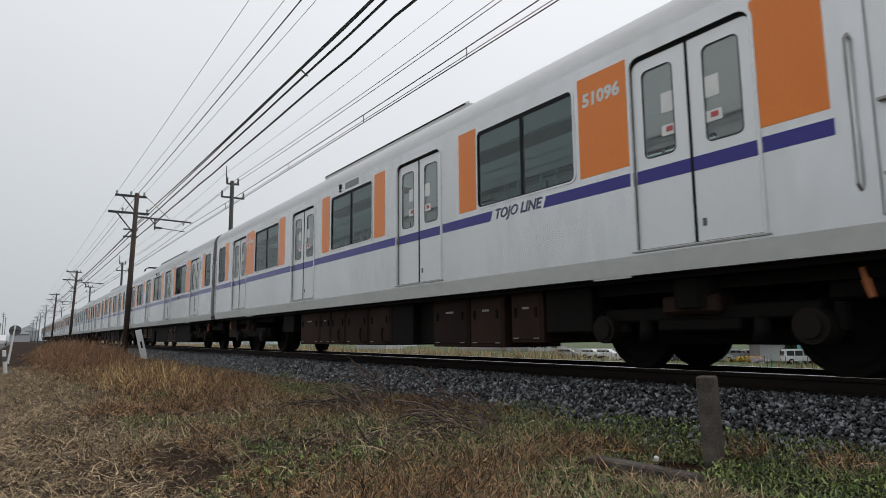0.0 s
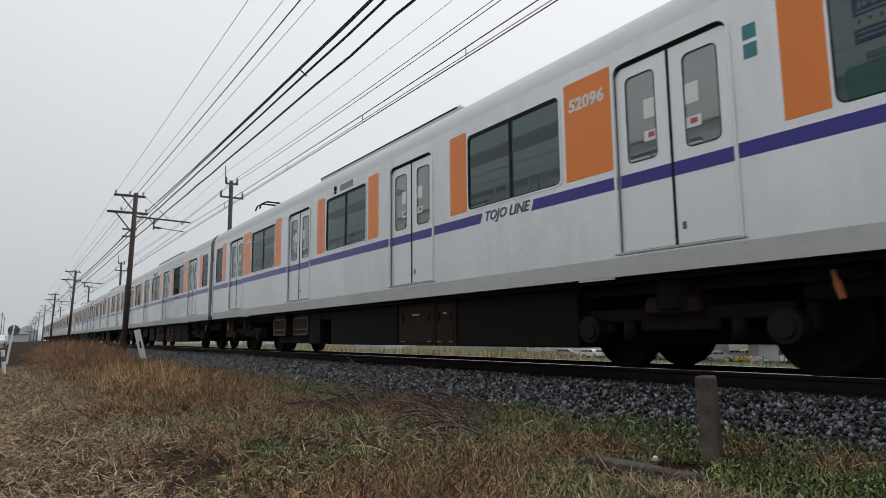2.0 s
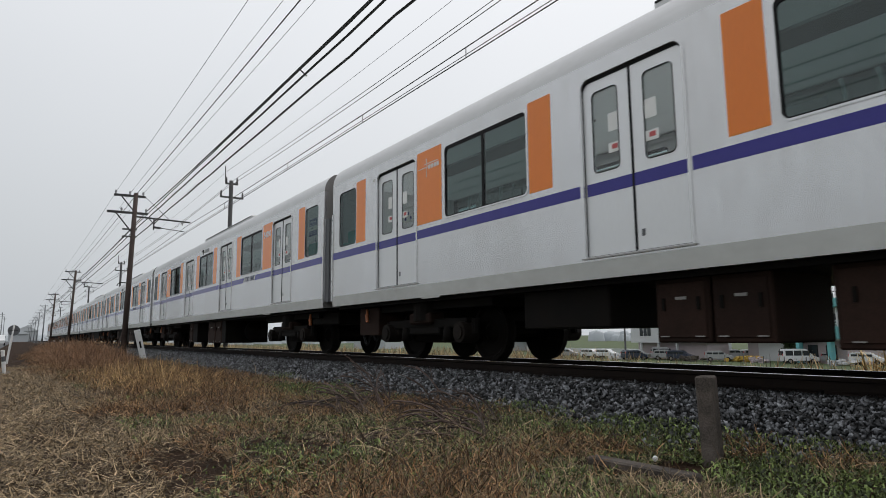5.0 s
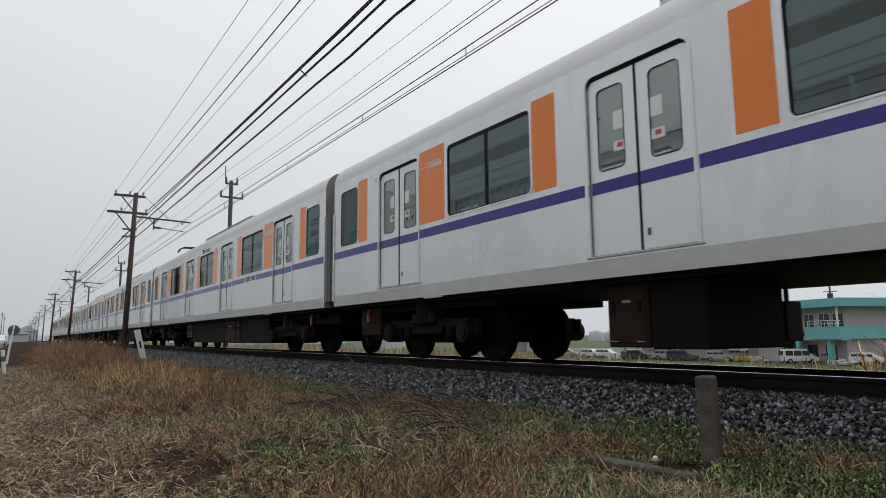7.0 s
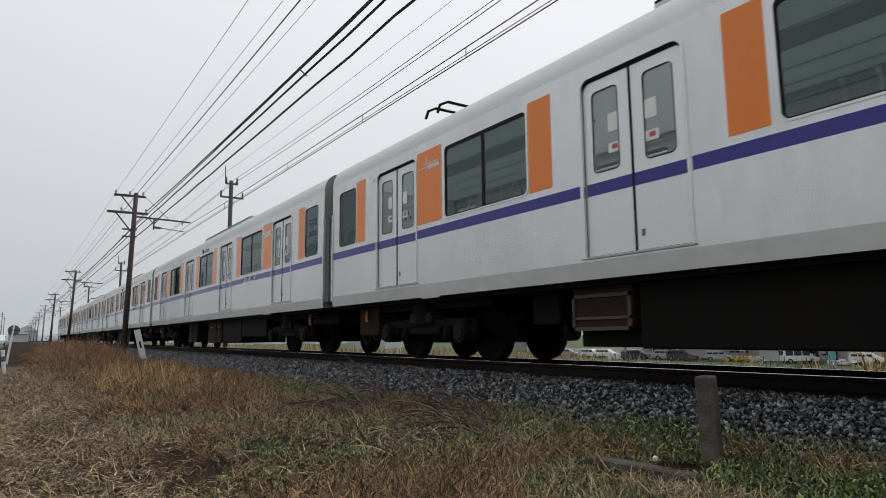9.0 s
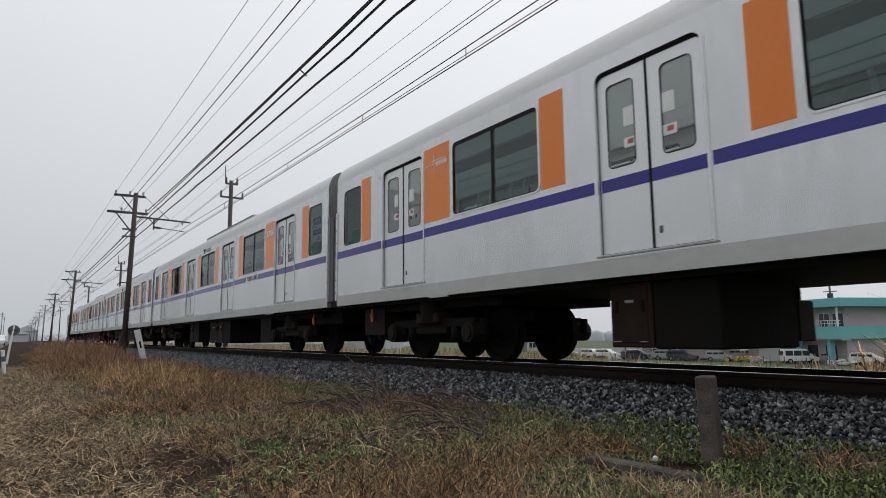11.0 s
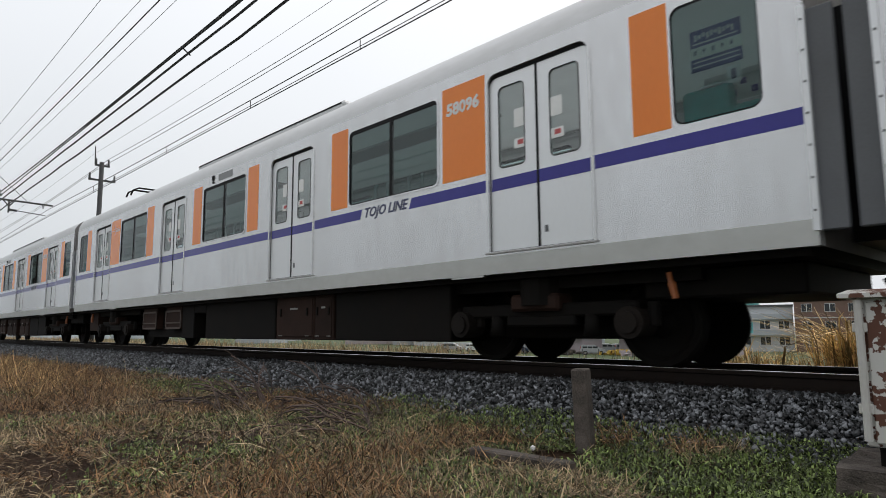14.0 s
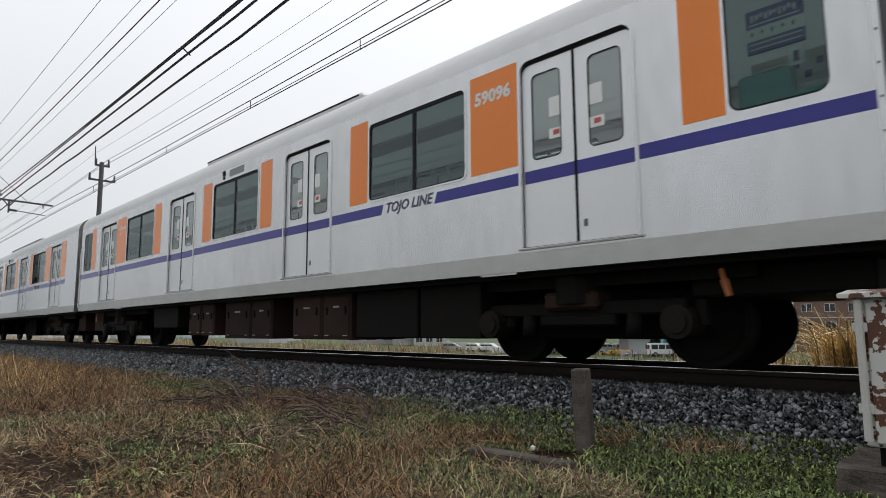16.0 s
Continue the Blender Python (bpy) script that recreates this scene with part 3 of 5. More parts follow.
def build_car(cab):
    car = thing("train_car", "silver commuter train car with orange panels and blue stripe", "train car", "cars of the train")
    front = 10.02 if cab else 9.785
    near = train_side(car, cab)
    for ob in near:
        if cab and ob.name.startswith(("side_wall", "skirt", "cab_door", "handrail")):
            continue
        copy_thing(ob, Matrix.Rotation(math.pi, 4, "Z") @ ob.matrix_basis)
    if cab:
        plain = [rounded(a, b, *WIN_Z, 0.07) for a, b in ((-5.8, -4.0), (-0.9, 0.9), (4.0, 5.8))] + [rounded(d - 0.65, d + 0.65, 1.192, 3.155, 0.11, 0.004) for d in DOORS]
        part("side_wall", sheet([(-9.785, KICK), (front, KICK), (front, EAVE), (-9.785, EAVE)], plain + [rounded(8.79, 9.43, 2.07, 3.12, 0.09)], HALF_W - 0.05, 0.05), ALU, car)
        part("skirt", sweep_profile([(-SIDE, KICK), (-SIDE - 0.012, BOT), (-SIDE - 0.09, BOT), (-SIDE - 0.09, KICK)], -9.785, front), ALU_LOW, car)
    part("roof", sweep_profile(roof_profile(), -9.785, front), ROOF, car, "pale grey rounded roof", True)
    prof = [(SIDE, BOT), (SIDE, EAVE)] + roof_profile()[1:-1] + [(-SIDE, EAVE), (-SIDE, BOT)]
    for e in (-9.785, front):
        bm = bmesh.new()
        bm.faces.new([bm.verts.new((e * 0.9995, y, z)) for y, z in prof])
        bmesh.ops.solidify(bm, geom=list(bm.faces), thickness=0.04 if e < 0 else -0.04)
        part("end_wall", bm, ENDWALL, car, "grey end wall, shade of the car gap in its colour")
    if cab:
        part("windscreen", boxes((front, front + 0.03, -1.1, 1.1, 2.0, 3.1), bevel=0.01), DARKGLASS, car, "black windscreen panel")
        for y in (-1.0, 1.0):
            part("headlight", boxes((front, front + 0.03, y - 0.15, y + 0.15, 1.5, 1.65), bevel=0.01), PORCELAIN, car)
    for x in ((-9.89,) if cab else (-9.89, 9.89)):
        part("gangway", boxes((x - 0.11, x + 0.11, -0.55, 0.55, 1.05, 3.05)), RUBBER, car, "black rubber gangway bellows")
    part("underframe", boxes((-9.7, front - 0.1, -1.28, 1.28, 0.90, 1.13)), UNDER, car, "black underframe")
    part("floor", boxes((-9.7, 9.6, -1.33, 1.33, 1.131, 1.16)), INSIDE, car)
    part("ceiling", boxes((-9.7, 9.6, -1.33, 1.33, 3.30, 3.34)), INSIDE, car, "pale interior ceiling")
    # added glowing sheet over the whole ceiling, not an actual lamp
    part("light_diffuser", boxes((-9.4, 9.4, -1.2, 1.2, 3.27, 3.30), bevel=0.01), CEILINGGLOW, car, "broad ceiling panel added to glow faintly")
    for y in (-0.55, 0.55):
        part("luggage_rack", boxes((-6.4, -3.3, y * 2 - 0.18, y * 2 + 0.18, 2.86, 2.89), (-1.55, 1.55, y * 2 - 0.18, y * 2 + 0.18, 2.86, 2.89), (3.3, 6.4, y * 2 - 0.18, y * 2 + 0.18, 2.86, 2.89)), STEEL, car)
        for a, b in ((-9.5, -8.2), (-6.4, -3.3), (-1.55, 1.55), (3.3, 6.4), (8.2, 9.5)):
            if not (cab and a > 8):
                s = part("bench_seat", boxes((a, b, y * 2.0 - 0.2, y * 2.0 + 0.2, 1.50, 1.62), (a, b, y * 2.35 - 0.05, y * 2.35 + 0.05, 1.6, 2.06), bevel=0.02), SEAT, car, "green moquette bench seat")
    for x in ((-8.3,) if cab else (-8.3, 8.3)):
        s = 1 if x > 0 else -1
        if s > 0:
            near = part("poster_board", boxes((8.91, 9.33, SIDE + 0.030, SIDE + 0.034, 2.50, 2.86)), SIGNBLUE, car, "blue priority seat poster inside the end window")
            part("poster_band", boxes((8.905, 9.335, SIDE + 0.026, SIDE + 0.030, 2.61, 2.71)), SIGNPALE, near, "pale band of small marks")
            part("poster_bars", boxes(*[(8.95 + 0.034 * k, 8.968 + 0.034 * k, SIDE + 0.027, SIDE + 0.030, 2.765 + 0.012 * (k % 3), 2.825 - 0.01 * (k % 2)) for k in range(10)], (8.93, 9.30, SIDE + 0.027, SIDE + 0.030, 2.735, 2.745),
                                      (8.93, 9.31, SIDE + 0.027, SIDE + 0.030, 2.575, 2.585), (8.93, 9.31, SIDE + 0.027, SIDE + 0.030, 2.535, 2.545)), SIGNPALE, near)
            part("poster_marks", boxes(*[(8.945 + 0.075 * k, 8.962 + 0.075 * k, SIDE + 0.022, SIDE + 0.026, 2.645 + 0.01 * (k % 2), 2.68) for k in range(5)]), DARKTXT, near)
            card = part("notice_card", boxes((9.20, 9.31, SIDE + 0.030, SIDE + 0.034, 2.33, 2.47)), PAPER, car, "small white notice card")
            part("card_mark", boxes((9.235, 9.275, SIDE + 0.026, SIDE + 0.030, 2.36, 2.44)), DARKTXT, card)
        part("seat_back", boxes((x + s * 0.50, x + s * 0.92, SIDE + 0.055, SIDE + 0.16, 1.6, 2.36), (x + s * 0.92, x + s * 1.14, SIDE + 0.055, SIDE + 0.16, 1.6, 2.16), bevel=0.025), SEAT, car, "teal end seat back")
        part("seat_grip", boxes((x + s * 0.66, x + s * 0.86, SIDE + 0.05, SIDE + 0.07, 2.35, 2.375), bevel=0.008), GRIP, car, "pale seat grip")
        q = part("partition", boxes((x + s * 1.2, x + s * 1.23, -1.3, 1.3, 1.16, 3.3)), INSIDE, car)
        part("map_board", boxes((x + s * 0.25, x + s * 0.95, -0.3, -0.28, 2.55, 2.85)), PAPER, q, "white route map board")
        part("map_bars", boxes(*[(x + s * 0.3 + s * 0.1 * k, x + s * 0.36 + s * 0.1 * k, -0.305, -0.299, 2.6 + 0.1 * (k % 2), 2.66 + 0.1 * (k % 2)) for k in range(6)]), BLUE, q)
    ac = part("air_conditioner", boxes((-2.45, 3.10, -0.90, 0.90, 3.55, 4.0), bevel=0.05), ROOF, car, "grey rooftop air conditioner")
    part("roof_edge_seal", boxes((-2.40, 3.05, -0.91, 0.91, 3.935, 3.955)), RUBBER, ac)
    for x in (-6.93, 7.0):
        bogie(car, x)
    part("coupler", boxes((-10.0, -9.2, -0.12, 0.12, 0.75, 0.98)), UNDER, car)
    for x in (-8.75, 8.53):
        hose_bracket(car, x)
    if not cab:
        for i in range(5):
            y = -0.75 + 0.2 * i
            pts = [(-9.3 - 0.7 * u, y + 0.1 * u, 0.84 - (0.62 - 0.08 * i) * math.sin(math.pi * min(1, max(0, u * 0.9 + 0.05)))) for u in [k / 8 for k in range(9)]]
            part("jumper_hose", tube(bmesh.new(), pts, 0.024), RUBBER, car, "hanging black jumper hose")
    part("hose_box", boxes((-9.15, -8.40, -1.10, 0.9, 0.40, 0.9), bevel=0.01), BROWN, car, "rusty brown hose box")
    part("end_gear", boxes((8.15, 9.55, -0.95, 0.95, 0.64, 0.9), bevel=0.02), UNDER, car, "black end beam and draft gear")
    return car


EQUIPMENT = {  # x0, x1, bottom, style: 0 black, 1 brown with label, 2 brown with conduit, 3 louvre, 8 set back, 9 shallow
    "A": ((-4.2, -3.5, 0.50, 0), (-3.04, -1.95, 0.29, 1), (-1.93, -1.38, 0.29, 1), (-1.36, -0.67, 0.29, 2), (-0.65, 0.30, 0.29, 2), (0.33, 1.15, 0.29, 2), (1.18, 1.88, 0.30, 0), (1.88, 2.46, 0.31, 8), (2.48, 3.42, 0.28, 1),
          (3.45, 4.2, 0.28, 1), (4.35, 4.95, 0.34, 1), (5.0, 5.75, 0.4, 0)),
    "B": ((-4.6, -3.74, 0.42, 3), (-3.72, -3.22, 0.36, 8), (-3.2, -2.33, 0.42, 3), (-4.6, -2.33, 0.30, 8), (-2.30, -1.70, 0.29, 0), (-1.69, -1.14, 0.73, 0), (-1.13, 1.60, 0.29, 0), (1.64, 2.78, 0.29, 1), (2.80, 3.30, 0.29, 1), (3.36, 5.75, 0.29, 0)),
    "G": ((-4.4, -3.9, 0.50, 8), (-3.54, -2.70, 0.42, 3), (-3.56, -2.62, 0.30, 8), (-2.60, 1.60, 0.29, 0), (1.64, 2.78, 0.29, 1), (2.80, 3.30, 0.29, 1), (3.36, 5.75, 0.29, 0)),
    "C": ((-3.10, -2.56, 0.30, 1), (-2.54, -1.90, 0.29, 0), (-2.75, -2.26, 0.34, 7), (-0.34, 0.58, 0.28, 1), (0.60, 1.32, 0.28, 1), (1.33, 1.76, 0.29, 0)),
    "D": ((-4.4, -3.0, 0.45, 0), (-2.4, -1.8, 0.35, 1), (-1.77, -1.2, 0.35, 1), (-0.72, 0.30, 0.30, 1), (0.32, 1.05, 0.30, 1), (1.70, 2.55, 0.30, 1), (2.57, 3.28, 0.30, 1), (3.4, 4.7, 0.33, 0), (4.75, 5.78, 0.33, 0)),
    "F": ((-3.2, -2.66, 0.30, 1), (-2.64, -1.90, 0.29, 0), (-2.75, -2.26, 0.34, 7), (-0.34, 0.70, 0.28, 1), (0.72, 1.30, 0.28, 1), (1.46, 3.4, 0.30, 0), (3.45, 5.6, 0.40, 0)),
    "E": ((-3.2, -2.70, 0.30, 1), (-2.68, -1.88, 0.29, 0), (-2.85, -2.36, 0.34, 7), (-0.34, 0.66, 0.28, 1), (0.68, 1.28, 0.28, 1), (1.30, 2.06, 0.28, 0), (4.92, 5.74, 0.31, 0)),
}


def equip(car, kind):
    for x0, x1, z, style in EQUIPMENT[kind]:
        z -= 0.06 if z < 0.4 else 0.0
        y = -1.02 if style == 8 else 0.85 if style == 7 else -1.16
        back = -0.95 if style == 9 else 1.2 if style == 7 else 0.15 if style in (0, 8) else -0.15
        ob = part("equipment_box", boxes((x0, x1, y, back, z, 0.74 if style == 7 else 0.92), bevel=0.015), BROWN if style in (1, 2, 3) else UNDER, car, "brake-dust brown underfloor equipment box" if style in (1, 2, 3) else "black underfloor equipment box")
        if style in (1, 2):
            part("cover_plate", boxes((x0 + 0.04, x1 - 0.04, y - 0.012, y, z + 0.05, 0.86), bevel=0.004), BROWN, ob)
            w = x1 - x0
            for q in (x0 + 0.12 * w + 0.02, x1 - 0.12 * w - 0.05):
                part("latch", boxes((q, q + 0.03, y - 0.03, y - 0.01, 0.6, 0.72)), UNDER, ob)
                part("hinge", boxes((q - 0.03, q + 0.06, y - 0.025, y - 0.01, z + 0.055, z + 0.067)), LABEL, ob)
            if style == 1:
                part("label_plate", boxes((x0 + 0.40 * w, x0 + 0.60 * w, y - 0.016, y - 0.01, 0.70, 0.728)), LABEL, ob, "small pale label plate")
            else:
                part("conduit", tube(bmesh.new(), [(x1 - 0.05, y - 0.03, z + 0.05), (x1 - 0.22, y - 0.05, z + 0.08), (x1 - 0.26, y - 0.05, z + 0.2), (x1 - 0.26, y - 0.03, z + 0.3)], 0.018), UNDER, ob)
        if style == 3:
            part("louvre_frame", boxes((x0, x1, y - 0.02, y, z, z + 0.04), (x0, x1, y - 0.02, y, 0.78, 0.82), (x0, x0 + 0.04, y - 0.02, y, z, 0.82), (x1 - 0.04, x1, y - 0.02, y, z, 0.82), (x0, x1, y - 0.02, y, z + 0.12, z + 0.15)),
                 LOUVRE, ob, "pale brown louvre frame")
        if style == 7:
            part("hanger", boxes((x0 + 0.03, x0 + 0.07, y + 0.1, y + 0.14, 0.66, 0.92), (x1 - 0.07, x1 - 0.03, y + 0.1, y + 0.14, 0.66, 0.92)), UNDER, ob)
    if kind == "C":
        bm = bmesh.new()
        rod(bm, (1.76, -0.30, 0.58), (2.08, -0.30, 0.58), 0.30, seg=20)
        tank = part("air_tank", bm, UNDER, car, "black cylindrical air tank", True)
        part("valve", boxes((2.08, 2.20, -0.25, -0.10, 0.70, 0.78), (2.14, 2.18, -0.2, -0.16, 0.62, 0.92)), UNDER, tank)
        part("drain_cock", boxes((1.74, 1.98, -0.3, -0.1, 0.28, 0.31)), UNDER, tank)
    if kind == "E":
        bm = boxes((4.74, 4.95, -1.05, -0.85, 0.70, 0.76), (4.80, 4.84, -1.0, -0.9, 0.62, 0.84))
        tube(bm, [(4.70, -1.0, 0.66), (4.78, -1.02, 0.58), (4.90, -1.02, 0.60), (4.96, -1.0, 0.66)], 0.014)
        part("valve", bm, UNDER, car, "black pipe valve")


def pantograph(car):
    x = -6.6
    bm = boxes((x - 0.9, x + 0.9, -0.55, -0.47, 3.86, 3.92), (x - 0.9, x + 0.9, 0.47, 0.55, 3.86, 3.92), (x - 0.9, x - 0.8, -0.55, 0.55, 3.86, 3.92), (x + 0.8, x + 0.9, -0.55, 0.55, 3.86, 3.92))
    for a in (-0.8, 0.8):
        for b in (-0.5, 0.5):
            rod(bm, (x + a, b, 3.62), (x + a, b, 3.88), 0.05)
    p = part("pantograph", bm, UNDER, car, "folded black single-arm pantograph")
    bm = bmesh.new()
    rod(bm, (x - 0.8, 0, 3.95), (x + 0.75, 0, 4.08), 0.035)
    rod(bm, (x + 0.75, 0, 4.08), (x - 0.55, 0, 4.16), 0.03)
    part("arm", bm, UNDER, p)
    bm = bmesh.new()
    for d in (-0.18, 0.18):
        pts = [(x - 0.2 + d, -0.98, 3.98), (x - 0.2 + d, -0.93, 4.12), (x - 0.2 + d, -0.78, 4.2), (x - 0.2 + d, 0.78, 4.2), (x - 0.2 + d, 0.93, 4.12), (x - 0.2 + d, 0.98, 3.98)]
        tube(bm, pts, 0.024)
    part("collector_shoe", bm, UNDER, p, "curved collector shoe horns")


KINDS = "ABDCGFEBDA"
mid_car = build_car(False)
cab_car = build_car(True)
TRAIN = []
for i in range(10):
    if i == 0:
        ob = cab_car
    elif i == 9:
        ob = copy_thing(cab_car, Matrix.Rotation(math.pi, 4, "Z"))
    elif i == 1:
        ob = mid_car
    else:
        ob = copy_thing(mid_car, Matrix())
    TRAIN.append(ob)
for i, car in enumerate(TRAIN):
    equip(car, KINDS[i])
    digits = lettering("5%d096" % ((i + 1) % 10), 0.20, 0.002, 0.03, 0.008)
    digits.transform(Matrix.Diagonal((0.53 / max(v.co.x for v in digits.vertices), 1, 1, 1)))
    n = part("car_number", digits, WHITE, car, "white car number")
    n.location = (5.96, SIDE - 0.004, 2.86)
    if i == 9:
        n.location = (-6.42, 0, 2.86)
        n.matrix_basis = Matrix.Rotation(math.pi, 4, "Z") @ Matrix.Translation((-6.42, SIDE - 0.004, 2.86))
    if i in (1, 4, 7):
        pantograph(car)
    if i == 1:
        part("wheelchair_sign", boxes((8.06, 8.18, SIDE - 0.004, SIDE, 2.87, 3.0)), TEALSIGN, car, "teal wheelchair space sign")
        part("stroller_sign", boxes((8.06, 8.18, SIDE - 0.004, SIDE, 2.70, 2.83)), TEALSIGN, car, "teal stroller space sign")
    car["label"] = ("silver end car with cab, orange panels and blue stripe" if i in (0, 9) else
                    "silver train car with folded pantograph, orange panels, blue stripe" if i in (1, 4, 7) else
                    "silver commuter train car with orange panels and blue stripe")


# ---- poles and wires ----
POLE_X = [-31.8, -71.0, -108.0, -146.0, -184.0, -222.0, -262.0, -302.0, -345.0]
POLE_Y = 4.05


def insulator(parent, x, y, z, PORCELAIN):
    bm = bmesh.new()
    rod(bm, (x, y, z), (x, y, z + 0.07), 0.03)
    rod(bm, (x, y, z + 0.07), (x, y, z + 0.17), 0.055, 0.03)
    part("insulator", bm, PORCELAIN, parent, "small porcelain insulator")


def catenary_pole(WOODPOLE, DARKPOLE, PORCELAIN):
    pole = thing("catenary_pole", "weathered brown railway pole with crossarms and track bracket", "utility pole", "catenary poles along the track")
    bm = bmesh.new()
    rod(bm, (0, -0.08, -0.6), (0.0, 0.15, 7.0), 0.125, 0.095, 12)
    part("shaft", bm, WOODPOLE, pole, "weathered brown shaft", True)
    stay = bmesh.new()
    rod(stay, (0.05, -0.45, -0.45), (0.0, -0.02, 1.1), 0.035)
    part("stay", stay, WOODPOLE, pole)
    part("crossarm", boxes((-0.05, 0.05, -0.75, 0.55, 6.80, 6.90)), DARKPOLE, pole, "upper crossarm")
    part("crossarm", boxes((-0.05, 0.05, -1.0, 0.68, 6.02, 6.12)), DARKPOLE, pole, "middle crossarm")
    part("crossarm", boxes((-0.04, 0.04, -0.35, 0.25, 5.28, 5.34)), DARKPOLE, pole)
    part("crossarm", boxes((-0.04, 0.04, -0.35, 0.25, 4.95, 5.01)), DARKPOLE, pole)
    brace = bmesh.new()
    rod(brace, (0, -0.45, 6.82), (0, 0.05, 6.2), 0.03)
    rod(brace, (0, -0.65, 6.05), (0, 0.02, 5.2), 0.03)
    part("brace", brace, DARKPOLE, pole)
    bm = bmesh.new()
    rod(bm, (0, 0.05, 5.92), (0, 2.55, 5.82), 0.04)
    rod(bm, (0, 0.95, 5.88), (0, 0.95, 5.35), 0.035)
    rod(bm, (0, 0.75, 5.86), (0, 0.95, 5.62), 0.025)
    rod(bm, (0, 1.15, 5.86), (0, 0.95, 5.62), 0.025)
    part("bracket", bm, DARKPOLE, pole, "dark track bracket arm")
    bm = bmesh.new()
    rod(bm, (0, 0.95, 5.48), (0, 1.25, 5.46), 0.05)
    rod(bm, (0, 1.25, 5.46), (0, 2.3, 5.36), 0.018)
    part("steady_arm", bm, DARKPOLE, pole)
    bm = bmesh.new()
    rod(bm, (0, 0.55, 6.85), (0, 1.6, 5.9), 0.012)
    part("stay_wire", bm, WIRE, pole)
    for y in (-0.68, -0.1, 0.45):
        insulator(pole, 0, y, 6.90, PORCELAIN)
    for y in (-0.42, 0.6):
        insulator(pole, 0, y, 6.12, PORCELAIN)
    insulator(pole, 0, 2.2, 5.66, PORCELAIN)
    return pole


def feeder_pole():
    pole = thing("feeder_pole", "dark slender pole with two short crossarms", "utility pole", "feeder poles beyond the track")
    bm = bmesh.new()
    rod(bm, (0, 0, -3.2), (0, 0, 8.55), 0.13, 0.105, 12)
    part("shaft", bm, DARKPOLE, pole, "", True)
    part("crossarm", boxes((-0.05, 0.05, -0.3, 0.35, 8.35, 8.43)), DARKPOLE, pole)
    part("crossarm", boxes((-0.05, 0.05, -0.55, 0.65, 7.62, 7.70)), DARKPOLE, pole)
    bm = bmesh.new()
    rod(bm, (0, -0.3, 8.4), (0, -0.32, 9.3), 0.025)
    part("ground_spike", bm, DARKPOLE, pole)
    for y, z in ((0.3, 8.43), (-0.5, 7.7), (0.6, 7.7), (-0.25, 8.43)):
        bm = bmesh.new()
        rod(bm, (0, y, z), (0, y, z + 0.28), 0.05, 0.04)
        part("insulator", bm, DARKPOLE, pole)
    return pole


first = catenary_pole(WOODPOLE, DARKPOLE, PORCELAIN)
# far copy of the pole, its haze put into the colour
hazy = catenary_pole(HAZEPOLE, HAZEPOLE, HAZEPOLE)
hazy["label"] = "grey railway pole with crossarms, haze painted into its grey"
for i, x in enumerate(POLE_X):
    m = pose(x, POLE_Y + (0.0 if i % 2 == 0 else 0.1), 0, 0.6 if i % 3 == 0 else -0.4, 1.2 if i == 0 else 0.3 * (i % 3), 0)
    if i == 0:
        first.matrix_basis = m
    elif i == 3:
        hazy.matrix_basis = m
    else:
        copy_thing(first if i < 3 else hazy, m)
FEED_X = [-33.4, -76.0, -113.0, -150.0, -190.0, -230.0]
feed = feeder_pole()
for i, x in enumerate(FEED_X):
    if i == 0:
        feed.matrix_basis = pose(x, 8.85, 0)
    else:
        copy_thing(feed, pose(x, 8.85, 0))


def wire(name, label, y, z, r, sag, xs, mat, wave=0.0, group="overhead wires"):
    """A wire along the track over supports at xs, hanging between them."""
    bm = bmesh.new()
    pts = []
    for a, b in zip(xs, xs[1:]):
        n = 26
        for k in range(n + (b == xs[-1])):
            u = k / n
            x = a + (b - a) * u
            s = 4 * u * (1 - u)
            pts.append((x, y + wave * math.sin(x * 1.7) * s, z - sag * s + wave * math.sin(x * 2.3 + 1) * s))
    tube(bm, pts, r, 5)
    ob = part(name, bm, mat, None)
    tagged(ob, label, "wire", group)
    return ob


SPAN = [-302, -262, -222, -184, -146, -108, -71, -31.8, 7.5, 46]
for y in (3.38, 3.97, 4.50):
    wire("power_line", "thin grey power line over the pole tops", y, 7.12, 0.006, 0.10, SPAN, WIRE_LIGHT)
wire("power_line", "black power line on the pole top", 4.25, 7.12, 0.014, 0.10, SPAN, WIRE)
wire("feeder_cable", "thick black feeder cable on the middle crossarm", 4.66, 6.26, 0.022, 0.18, SPAN, WIRE)
wire("signal_cable", "black cable bundle strung along the poles", 4.20, 5.35, 0.022, 0.06, SPAN, WIRE, 0.012)
wire("signal_cable", "black cable strung along the poles", 4.15, 5.48, 0.016, 0.06, SPAN, WIRE, 0.01)
wire("signal_cable", "slack wavy black cable strung along the poles", 4.25, 5.01, 0.022, 0.06, SPAN, WIRE, 0.025)
FSPAN = [-230, -190, -150, -113, -76, -33.4, 6, 46]
wire("ground_wire", "thin grey ground wire over the feeder poles", 8.53, 8.95, 0.006, 0.25, FSPAN, WIRE_LIGHT)
wire("feeder_line", "grey feeder line on dark poles", 9.15, 8.76, 0.011, 0.27, FSPAN, WIRE_LIGHT)
wire("feeder_line", "grey feeder line on dark poles", 8.60, 8.12, 0.011, 0.25, FSPAN, WIRE_LIGHT)
wire("messenger_wire", "dark messenger wire over the track", 6.40, 5.68, 0.011, 0.16, SPAN, WIRE)
wire("contact_wire", "dark contact wire over the track", 6.40, 5.36, 0.011, 0.03, SPAN, WIRE)
